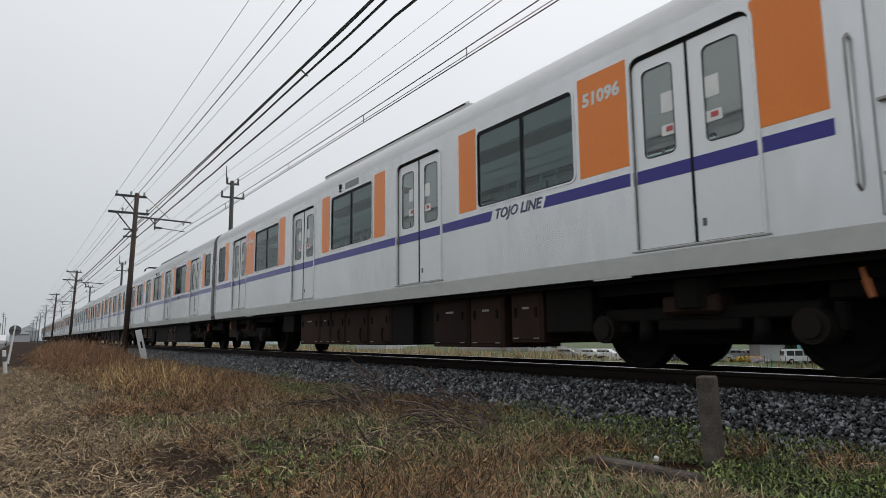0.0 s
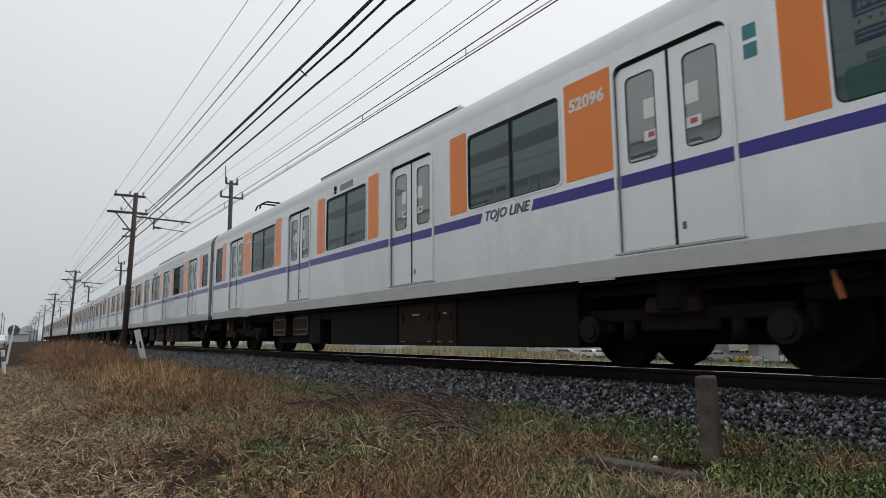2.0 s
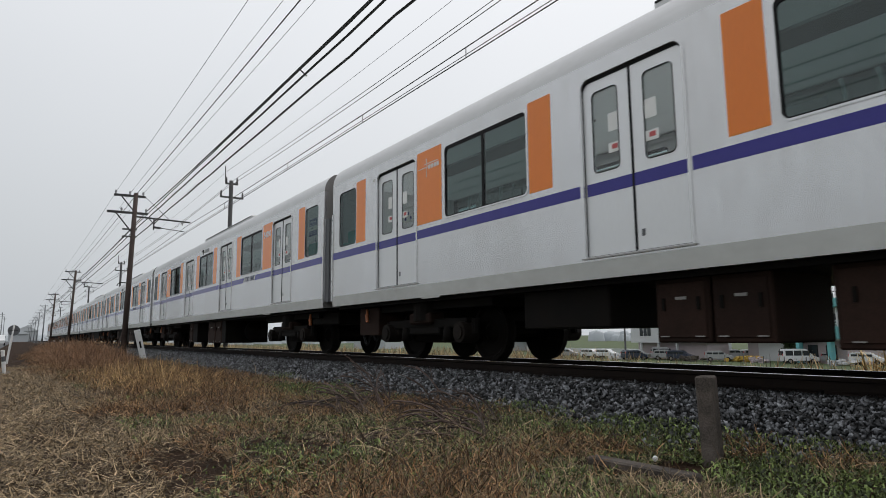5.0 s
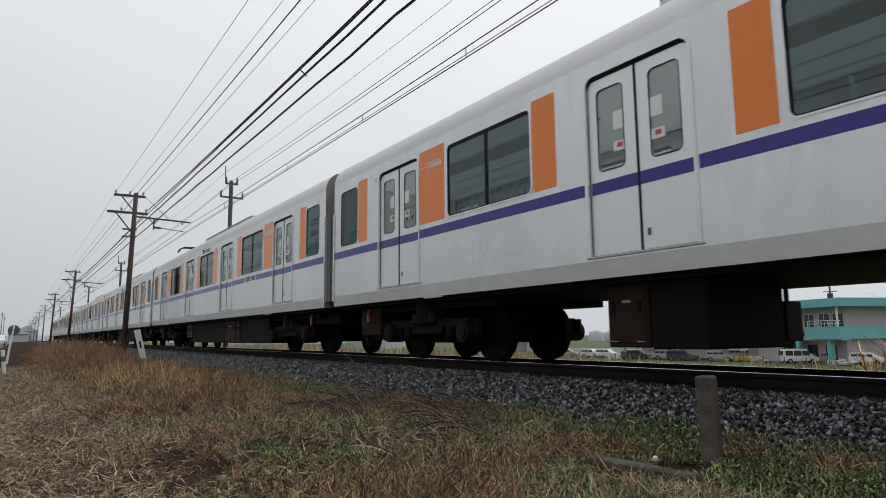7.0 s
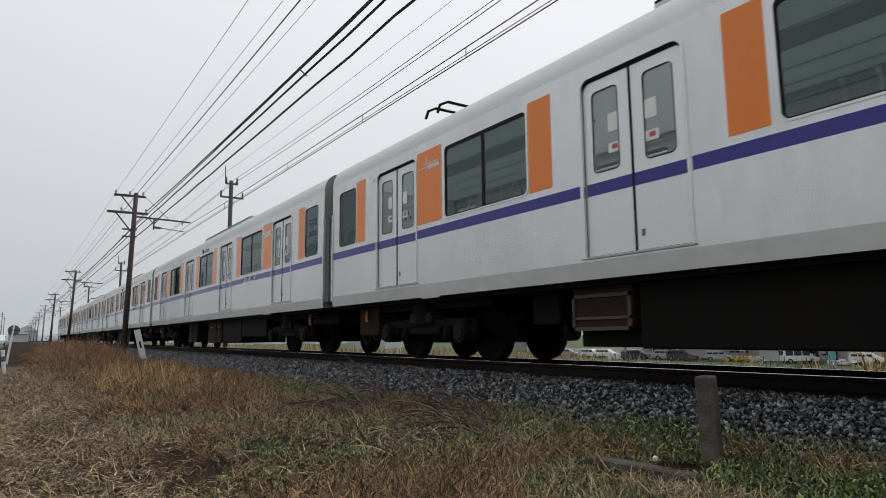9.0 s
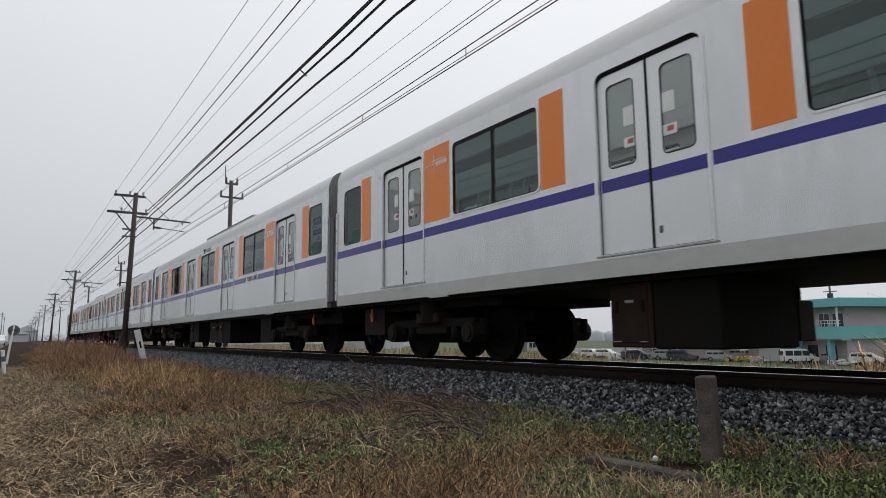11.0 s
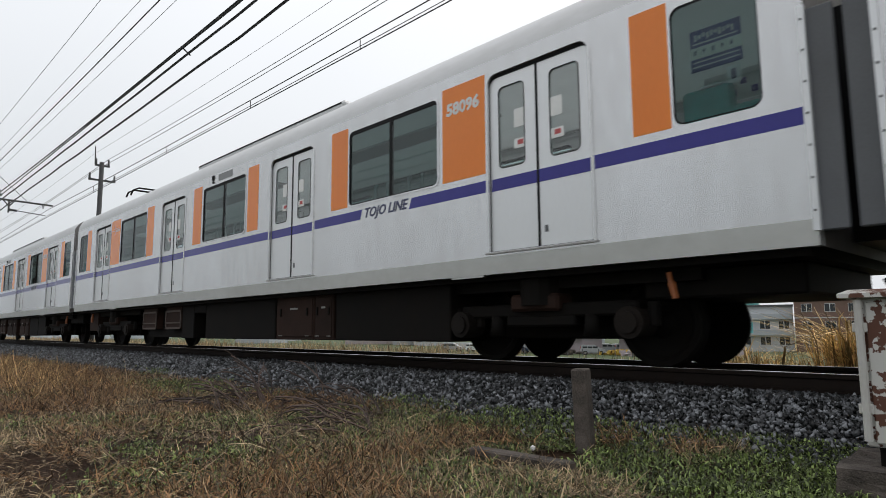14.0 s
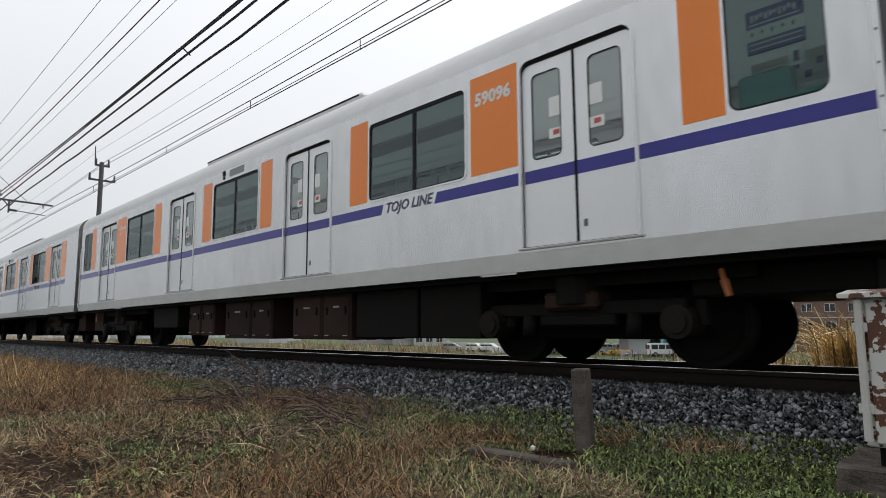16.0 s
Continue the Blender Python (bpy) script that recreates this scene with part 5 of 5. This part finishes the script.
far_house(-400, 4, 16, 10, 8.5, HAZE, HAZE, 0, "building at the end of the road, grey with painted haze")


def treeline(a0, a1, dist, low, high, seed, label):
    """A wood far off, haze painted into its grey: a broken bank of crowns along an arc (degrees from the track's far
    end, clockwise).
    """
    rng = np.random.default_rng(seed)
    verts, faces = [], []
    for k in range(260):
        a = radians(rng.uniform(a0, a1))
        d = dist * rng.uniform(0.9, 1.15)
        cx, cy = -d * math.cos(a), d * math.sin(a)
        h = rng.uniform(low, high) * (0.6 + 0.8 * noise.noise((a * 9, seed, 0)) ** 2)
        w = rng.uniform(2.5, 7)
        base = len(verts)
        for j in range(8):
            t = j * math.tau / 8
            r = w * rng.uniform(0.7, 1.1)
            verts.append((cx + r * math.cos(t), cy + r * math.sin(t), -4))
            verts.append((cx + 0.8 * r * math.cos(t), cy + 0.8 * r * math.sin(t), -4 + h * rng.uniform(0.5, 0.9)))
        verts.append((cx, cy, -4 + h))
        for j in range(8):
            i, n = base + 2 * j, base + 2 * ((j + 1) % 8)
            faces += [(i, n, n + 1), (i, n + 1, i + 1), (i + 1, n + 1, base + 16)]
    me = fast_mesh("distant_trees", verts, faces)
    me.materials.append(HAZETREE)
    tagged(new("distant_trees", me), label, "trees", kind="stuff")


treeline(-12, 3, 520, 8, 14, 3, "trees beyond the end of the road, greyed with painted haze")
treeline(4, 75, 420, 7, 12, 5, "trees beyond the low fields, greyed with painted haze")


def yard_pole(x, y, h):
    p = thing("utility_pole", "grey utility pole in the far yard", "utility pole", "far utility poles", at=pose(x, y, -3.6))
    bm = bmesh.new()
    rod(bm, (0, 0, -0.3), (0, 0, h), 0.17, 0.12, 10)
    part("shaft", bm, GREYPOLE, p)
    part("crossarm", boxes((-0.9, 0.9, -0.05, 0.05, h - 0.9, h - 0.8), (-0.3, 0.3, -0.2, 0.2, h - 1.8, h - 1.1)), DARKPOLE, p)


yard_pole(-43.0, 91.0, 10.3)
yard_pole(-70.1, 81.3, 9.5)
for x, y in ((-400, -6.95), (-470, -7.0)):
    p = thing("utility_pole", "utility pole beside the road, haze painted into its grey", "utility pole", "far utility poles", at=pose(x, y, -0.5))
    bm = bmesh.new()
    rod(bm, (0, 0, -0.2), (0, 0, 15.0), 0.22, 0.16, 10)
    part("shaft", bm, HAZEPOLE, p)
    part("crossarm", boxes((-0.08, 0.08, -1.0, 1.0, 13.9, 14.05), (-0.08, 0.08, -0.8, 0.8, 12.9, 13.05)), HAZEPOLE, p)


# ---- plants ----
def blades(name, label, category, roots, heights, width, lean, mat, seed, bend=0.35, kind="stuff"):
    """Many curved blades, two quads each, as one mesh."""
    rng = np.random.default_rng(seed)
    n = len(roots)
    roots = np.asarray(roots, float)
    heights = np.asarray(heights, float)
    az = rng.uniform(0, math.tau, n)
    tilt = np.abs(rng.normal(0, lean, n))
    d = np.stack([np.cos(az) * np.sin(tilt), np.sin(az) * np.sin(tilt), np.cos(tilt)], -1)
    face = rng.uniform(0, math.tau, n)
    side = np.stack([np.cos(face), np.sin(face), np.zeros(n)], -1)
    w = width * rng.uniform(0.6, 1.4, n)[:, None]
    h = heights[:, None]
    mid = roots + d * h * 0.55
    droop = d * np.array([1, 1, 0.0])
    droop /= np.linalg.norm(droop, axis=1, keepdims=True) + 1e-6
    tip = mid + d * h * 0.45 * (1 - bend) + droop * h * bend * rng.uniform(0.2, 1.2, n)[:, None] - np.array([0, 0, 1]) * h * bend * rng.uniform(0, 0.5, n)[:, None]
    v = np.stack([roots - side * w, roots + side * w, mid + side * w * 0.8, mid - side * w * 0.8, tip + side * w * 0.15, tip - side * w * 0.15], 1).reshape(-1, 3)
    i = np.arange(n)[:, None] * 6
    f = np.concatenate([i + [[0, 1, 2, 3]], i + [[3, 2, 4, 5]]], 0)
    me = fast_mesh(name, v, f)
    me.materials.append(mat)
    return tagged(new(name, me), label, category, kind=kind)


def patch_noise(x, y, scale, seed):
    return np.array([noise.noise((a * scale, b * scale, seed)) for a, b in zip(x, y)])


def scatter(n, x0, x1, y0, y1, seed, near_bias=2.0):
    """Points in a stretch of the plan, denser towards its near end."""
    rng = np.random.default_rng(seed)
    u = rng.uniform(0, 1, n) ** near_bias
    x = x1 + (x0 - x1) * u
    y = rng.uniform(y0, y1, n)
    return x, y, rng


def stems(name, label, category, roots, lengths, width, flat, mat, seed, wander=0.5, steps=4):
    """Thin stems that wander from their roots, as one mesh. flat: 0 upright, 1 lying."""
    rng = np.random.default_rng(seed)
    n = len(roots)
    q = np.asarray(roots, float)
    az = rng.uniform(0, math.tau, n)
    up = np.clip(rng.normal(1.0 - flat, 0.28, n), 0.02, 1)
    d = np.stack([np.cos(az) * np.sqrt(1 - up ** 2), np.sin(az) * np.sqrt(1 - up ** 2), up], -1)
    face = rng.uniform(0, math.tau, n)
    side = np.stack([np.cos(face), np.sin(face), rng.uniform(-0.5, 0.5, n)], -1)
    w = (width * rng.uniform(0.5, 1.5, n))[:, None]
    seg = (np.asarray(lengths) / steps)[:, None]
    low = ground_z(q[:, 0], q[:, 1])
    rows = []
    for k in range(steps + 1):
        taper = 1 - 0.8 * k / steps
        rows.append(np.stack([q - side * w * taper, q + side * w * taper], 1))
        q = q + d * seg
        q[:, 2] = np.maximum(q[:, 2], low + 0.004)
        d = d + rng.normal(0, wander, (n, 3)) - np.array([0, 0, 0.14])
        d /= np.linalg.norm(d, axis=1, keepdims=True)
    v = np.stack(rows, 1).reshape(-1, 3)
    base = np.arange(n)[:, None] * (2 * (steps + 1))
    f = np.concatenate([base + [[2 * k, 2 * k + 1, 2 * k + 3, 2 * k + 2]] for k in range(steps)], 0)
    me = fast_mesh(name, v, f)
    me.materials.append(mat)
    return tagged(new(name, me), label, category, kind="stuff")


def on_ground(x, y, lift=0.0):
    return np.stack([x, y, ground_z(x, y) + lift], -1)


def mound(x, y):
    """How high the dead grass stands along the bank."""
    hump = np.exp(-((x + 13.0) ** 2 / 14 + (y - 2.1) ** 2 / 0.7))
    far = np.clip((-x - 18) / 6, 0, 1) * np.clip((y - 0.5) / 0.8, 0, 1) * np.clip((3.3 - y) / 0.6, 0, 1)
    return 0.26 * hump + 0.55 * far


def bare(x, y):
    """Where the kerb piece and the post keep the ground clear, and a patch of open soil."""
    return (((x + 4.05) / 0.95) ** 2 + ((y - 0.92 - 0.06 * np.sin(9 * x)) / 0.19) ** 2 < 1.2 * np.abs(np.sin(91 * x + 57 * y))) | ((np.abs(x + 2.5) < 0.42) & (y > 2.80) & (y < 3.07)) | (np.hypot(x + 2.46, y - 3.6) < 0.07) | (np.hypot(x + 2.44, y - 3.3) < 0.2)


def grow():
    # cut straw matted on the near verge, and one heap of it by the kerb piece
    x, y, rng = scatter(105000, -22, -2.0, -1.3, 2.4, 11, 1.9)
    x, y = np.append(x, rng.uniform(-2.4, 7, 22000)), np.append(y, rng.uniform(-1.35, 2.4, 22000))
    edge = 0.85 + 0.7 * patch_noise(x, y, 0.7, 2.0) + rng.normal(0, 0.35, len(x))
    keep = (y < edge) & (~bare(x, y) | (rng.uniform(0, 1, len(x)) < 0.12))
    x, y = np.append(x[keep], rng.normal(-1.98, 0.2, 3200)), np.append(y[keep], rng.normal(2.66, 0.10, 3200))
    stems("straw_litter", "matted pale straw litter on the verge", "dry grass", on_ground(x, y, 0.008) + rng.uniform(0, 1, (len(x), 1)) * [[0, 0, 0.035]], rng.uniform(0.05, 0.19, len(x)), 0.0034, 0.88, STRAW, 12, 0.45, 3)
    # tangled russet weeds
    x, y, rng = scatter(150000, -40, -1.6, 0.0, 4.2, 21, 1.9)
    x, y = np.append(x, rng.uniform(-2.2, 7, 14000)), np.append(y, rng.uniform(0.2, 4.2, 14000))
    pn = patch_noise(x, y, 0.55, 7.0) + 0.45 * patch_noise(x, y, 1.9, 9.0) + 0.55 * patch_noise(x, y, 5.5, 9.5) + rng.normal(0, 0.10, len(x))
    lush = np.clip((x + 5.8) / 1.8, 0, 1) * np.clip((y - 1.5) / 0.9, 0, 1)
    keep = (pn > -0.10 + 0.62 * lush - 0.3 * (x < -9) - 1.2 * mound(x, y)) & (y > 0.8 + 0.6 * patch_noise(x, y, 0.7, 2.0) - 0.5 * (x < -16)) & ~bare(x, y)
    x, y, pn = x[keep], y[keep], pn[keep]
    tall = 0.09 + 0.10 * np.clip(pn + 0.2, 0, 1) + 1.25 * mound(x, y)
    stems("dead_grass", "russet dead weeds in tangled tufts", "dry grass", on_ground(x, y, 0.01) + rng.uniform(0, 1, (len(x), 1)) * [[0, 0, 0.05]], tall * rng.uniform(0.5, 1.35, len(x)), 0.0034, 0.65, RUSSET, 22, 0.6, 3)
    # tall bleached grass on the humps
    x, y, rng = scatter(70000, -40, -7, 0.6, 3.9, 25, 1.1)
    m = mound(x, y)
    keep = m * 3.2 + 0.5 * patch_noise(x, y, 0.9, 17.0) > rng.uniform(0.1, 1.0, len(x))
    x, y, m = x[keep], y[keep], m[keep]
    far, tall = x < -18.5, (0.18 + 1.35 * m) * rng.uniform(0.5, 1.2, len(x))
    stems("tall_dry_grass", "tall ochre dry grass in drooping tufts", "dry grass", on_ground(x, y)[~far], tall[~far], 0.0046, 0.42, OCHRE, 26, 0.34, 4)
    stems("rusty_grass", "dense rust-brown dead grass on the bank", "dry grass", on_ground(x, y)[far], 0.9 * tall[far], 0.0055, 0.35, RUST, 27, 0.3, 4)
    # thin bleached stems
    x, y, rng = scatter(70000, -30, -1.7, 0.5, 4.2, 31, 1.9)
    keep = (patch_noise(x, y, 0.6, 3.0) + 0.5 * patch_noise(x, y, 3.5, 3.5) + 0.5 * np.exp(-((x + 6.6) ** 2 / 6 + (y - 2.2) ** 2 / 0.8)) > 0.05 + rng.normal(0, 0.15, len(x))) & ~bare(x, y)
    x, y = x[keep], y[keep]
    stems("pale_stalks", "thin pale dry stalks among the weeds", "dry grass", on_ground(x, y, 0.02), rng.uniform(0.07, 0.26, len(x)), 0.0027, 0.72, STRAW, 32, 0.5, 4)
    # green weeds nearer the track
    x, y, rng = scatter(210000, -19, -0.7, 0.8, 4.5, 41, 1.7)
    x, y = np.append(x, rng.uniform(-1.2, 7, 42000)), np.append(y, rng.uniform(0.8, 4.5, 42000))
    pn = patch_noise(x, y, 0.7, 15.0) + 0.35 * patch_noise(x, y, 2.5, 19.0) + 0.4 * patch_noise(x, y, 7.0, 20.0) + 0.5 * np.exp(-((x + 8.9) ** 2 / 1.5 + (y - 3.5) ** 2 / 0.15)) + 0.2 * np.exp(-((x + 4.6) ** 2 / 0.3 + (y - 1.5) ** 2 / 0.06)) - 0.15 * np.exp(-((x + 5.3) ** 2 / 1.2 + (y - 2.1) ** 2 / 0.4)) + rng.normal(0, 0.12, len(x))
    keep = (pn > 0.34 - 0.42 * np.exp(-((x + 5.2) ** 2 / 6 + (y - 2.9) ** 2 / 1.2)) - 0.22 * np.clip((x + 7.5) / 2.0, 0, 1) - 0.62 * np.clip((x + 4.2) / 1.6, 0, 1) - 0.5 * np.exp(-((x + 15.5) ** 2 / 6 + (y - 1.3) ** 2 / 0.3))) & (y > 0.8) & ~bare(x, y)
    x, y, pn = x[keep], y[keep], pn[keep]
    blades("green_weeds", "low green weeds along the ballast edge", "weeds", on_ground(x, y, 0.0) + rng.uniform(0, 1, (len(x), 1)) * [[0, 0, 0.03]] + np.clip(pn, 0, 0.9)[:, None] * rng.uniform(0, 1, (len(x), 1)) * [[0, 0, 0.09]], rng.uniform(0.014, 0.048, len(x)), 0.0055, 1.0, GREEN, 42, 0.5)
    # long bleached and dark stems lying across the weeds
    x, y, rng = scatter(2000, -11, -3.3, 1.2, 3.6, 45, 1.2)
    for pick, mat, what in ((rng.uniform(0, 1, len(x)) < 0.5, STRAW, "long pale stems lying across the weeds"), (rng.uniform(0, 1, len(x)) < 0.4, TWIG, "long dark dead stems across the weeds")):
        stems("long_stems", what, "dry grass", on_ground(x, y, 0.04)[pick], rng.uniform(0.18, 0.5, pick.sum()), 0.0034, 0.82, mat, 46, 0.22, 6)
    # single stalks past the track, their backlit darkness put into the colour
    rng = np.random.default_rng(57)
    x, y = -rng.uniform(3.5, 16, 420), rng.uniform(9.5, 12.5, 420)
    z = ground_z(x, y)
    reach = 0.375 * (1 - y / 7.0) + rng.uniform(-0.05, 0.32, 420) * y / 10 - z
    blades("dead_stalks", "dead stalks coloured dark as if backlit, beyond the track", "reeds", np.stack([x, y, z], -1), reach, 0.011, 0.10, STALK, 58, 0.12)
    # dry reeds on the far slope
    rng = np.random.default_rng(51)
    n = 44000
    x = -rng.uniform(0, 1, n) ** 1.2 * 130 + 2
    y = rng.uniform(8.6, 13.0, n)
    z = ground_z(x, y)
    pn = patch_noise(x, y, 0.35, 27.0)
    reach = 0.375 * (1 - y / 7.0) + (rng.uniform(-0.12, 0.24, n) + 0.15 * (x < -9) + 0.22 * np.clip(pn, -0.4, 0.6)) * y / 10 - z
    keep = (reach > 0.1) & ((x < -10) | (rng.uniform(0, 1, n) < 0.35 + 0.4 * (pn > 0.15)))
    blades("dry_reeds", "tall dry reeds on the slope beyond the track", "reeds", np.stack([x, y, z], -1)[keep], reach[keep], 0.010, 0.12, REED, 52, 0.15)
    rng = np.random.default_rng(55)
    n = 12000
    x = -rng.uniform(0, 1, n) * 140
    y = rng.uniform(14, 66, n)
    blades("field_grass", "rough green field grass below the track", "grass", on_ground(x, y), rng.uniform(0.2, 0.55, n), 0.05, 0.4, GREEN, 56, 0.3)


def pampas(x, y, h, n, seed, spread=0.7):
    rng = np.random.default_rng(seed)
    a, r = rng.uniform(0, math.tau, n), rng.uniform(0, spread, n)
    px, py = x + r * np.cos(a), y + r * np.sin(a)
    ob = blades("pampas_clump", "tall golden dry grass clump beyond the track", "dry grass", np.stack([px, py, ground_z(px, py)], -1), h * rng.uniform(0.5, 1.0, n), 0.010, 0.20, PAMPAS, seed + 1, 0.5, kind="")
    ob["group"] = "dry grass clumps"


grow()
pampas(-3.5, 9.6, 1.25, 1100, 61)
pampas(-2.38, 9.7, 2.2, 1100, 63, 0.45)
pampas(-1.2, 9.6, 1.7, 800, 65)


def twigs():
    rng = np.random.default_rng(71)
    for k in range(13):
        x, y = -3.6 - rng.uniform(0, 3.2), 2.7 + rng.uniform(0, 1.2)
        bm = bmesh.new()
        for j in range(6):
            q = Vector((x + rng.normal(0, 0.05), y + rng.normal(0, 0.05), -0.42))
            d = Vector((-1.0 + rng.normal(0, 0.5), rng.normal(0.0, 0.8), rng.uniform(0.3, 1.1))).normalized()
            pts = [q.copy()]
            for s in range(8):
                q = q + d * rng.uniform(0.06, 0.12)
                q.z = max(q.z, -0.40)
                d = (d + Vector((rng.normal(0, 0.16), rng.normal(0, 0.16), rng.normal(-0.11, 0.08)))).normalized()
                pts.append(q.copy())
                if s in (2, 4, 6):
                    e = (d + Vector((rng.normal(0, 0.5), rng.normal(0, 0.5), rng.normal(0.1, 0.3)))).normalized()
                    tube(bm, [q.copy(), q + e * 0.10, q + e * 0.19 - Vector((0, 0, 0.02))], 0.0045, 3)
            tube(bm, pts, 0.0075, 4)
        tagged(part("dead_shrub", bm, TWIG, None), "bare dark twigs of a small dead shrub", "shrub", "dead shrubs")


twigs()


def yard_tree():
    t = thing("yard_tree", "dark evergreen tree before the teal building", "tree", at=pose(-46.9, 88.0, -3.6))
    bm = bmesh.new()
    rod(bm, (0, 0, 0), (0, 0, 4.6), 0.16, 0.05, 8)
    for k in range(9):
        a = k * 2.4
        z = 1.4 + 0.4 * k
        rod(bm, (0, 0, z), (1.2 * math.cos(a), 1.2 * math.sin(a), z + 0.4), 0.05, 0.02, 5)
    part("trunk", bm, TWIG, t)
    rng = np.random.default_rng(81)
    n = 5000
    lay = rng.uniform(0, 1, n)
    z = 1.1 + 5.0 * lay
    rad = (1.9 - 1.1 * lay) * (0.75 + 0.25 * np.sin(lay * 22)) * rng.uniform(0.3, 1, n) ** 0.5
    a = rng.uniform(0, math.tau, n)
    c = np.stack([rad * np.cos(a), rad * np.sin(a), z], -1)
    d1, d2 = rng.normal(0, 0.13, (n, 3)), rng.normal(0, 0.13, (n, 3))
    v = np.stack([c - d1, c + d2, c + d1, c - d2], 1).reshape(-1, 3)
    me = fast_mesh("crown", v, np.arange(n * 4).reshape(-1, 4))
    me.materials.append(LEAF)
    part("crown", me, LEAF, t, "dense dark green crown")


yard_tree()


# ---- ballast stones ----
def ballast():
    rng = np.random.default_rng(91)
    ico = np.array([(1, 0, 0), (-1, 0, 0), (0, 1, 0), (0, -1, 0), (0, 0, 1), (0, 0, -1)], float)
    tri = np.array([(0, 2, 4), (2, 1, 4), (1, 3, 4), (3, 0, 4), (2, 0, 5), (1, 2, 5), (3, 1, 5), (0, 3, 5)])
    corner = len(ico)
    n = 140000
    u = rng.uniform(0, 1, n) ** 1.42
    x = np.where(rng.uniform(0, 1, n) < 0.08, rng.uniform(0, 8, n), 0.6 - 40 * u)
    y = rng.uniform(3.75, 7.6, n)
    keep = (y > 4.15 + 0.25 * rng.normal(0, 1, n)) & ((y < 6.4) | (rng.uniform(0, 1, n) < 0.22))
    x, y = x[keep], y[keep]
    n = len(x)
    size = 0.0148 * rng.uniform(0.5, 1.7, n) * (1 + 0.4 * np.clip(-x / 20, 0, 1))
    z = ground_z(x, y) + size * 0.35 + rng.uniform(0, 0.02, n)
    shape = (ico[None] + rng.normal(0, 0.28, (n, corner, 3))) * rng.uniform(0.7, 1.3, (n, corner, 1)) * rng.uniform(0.65, 1.3, (n, 1, 3)) * size[:, None, None]
    q = rng.normal(0, 1, (n, 4))
    q /= np.linalg.norm(q, axis=1, keepdims=True)
    w, a, b, c = q.T
    R = np.stack([1 - 2 * (b * b + c * c), 2 * (a * b - c * w), 2 * (a * c + b * w), 2 * (a * b + c * w), 1 - 2 * (a * a + c * c), 2 * (b * c - a * w), 2 * (a * c - b * w), 2 * (b * c + a * w), 1 - 2 * (a * a + b * b)], -1).reshape(n, 3, 3)
    v = np.einsum("nij,nkj->nki", R, shape) + np.stack([x, y, z], -1)[:, None]
    f = (tri[None] + (np.arange(n) * corner)[:, None, None]).reshape(-1, 3)
    me = fast_mesh("ballast_stones", v.reshape(-1, 3), f)
    me.materials.append(STONE)
    tagged(new("ballast_stones", me), "dark grey crushed stone ballast beside the rails", "gravel", kind="stuff")


ballast()


# ---- what moves ----
def motions():
    way = [(0.0, -10.77), (0.5, -5.85), (1.0, -0.90), (1.5, 4.04), (2.0, 9.03), (2.5, 13.68), (3.0, 18.63), (3.5, 23.66), (4.0, 28.53),
           (6.5, 53.25), (7.0, 58.32), (7.5, 63.11), (8.0, 68.07), (8.5, 73.15), (9.0, 78.25), (11.5, 103.48), (12.0, 108.54), (12.5, 113.68),
           (13.0, 118.60), (13.4, 122.70), (14.0, 128.80), (14.5, 134.00), (15.0, 139.26), (15.5, 144.14), (16.0, 149.26)]
    ts, ss = [t for t, s in way], [s for t, s in way]
    for i, car in enumerate(TRAIN):
        turn = 180 if i == 9 else 0
        walk(car, [(t, pose(s - 20 * i, TRACK_Y, 0, 0, 0, turn)) for t, s in way])
        spin = -1 if i == 9 else 1
        for ob in car.children_recursive:
            if ob.name.startswith("wheelset"):
                x = ob.location.x
                rows = []
                for k in range(0, 481):
                    t = k / 30
                    s = float(np.interp(t, ts, ss))
                    rows.append((t, pose(x, 0, 0.43) @ Matrix.Rotation(spin * s / 0.43, 4, "Y")))
                walk(ob, rows)


motions()
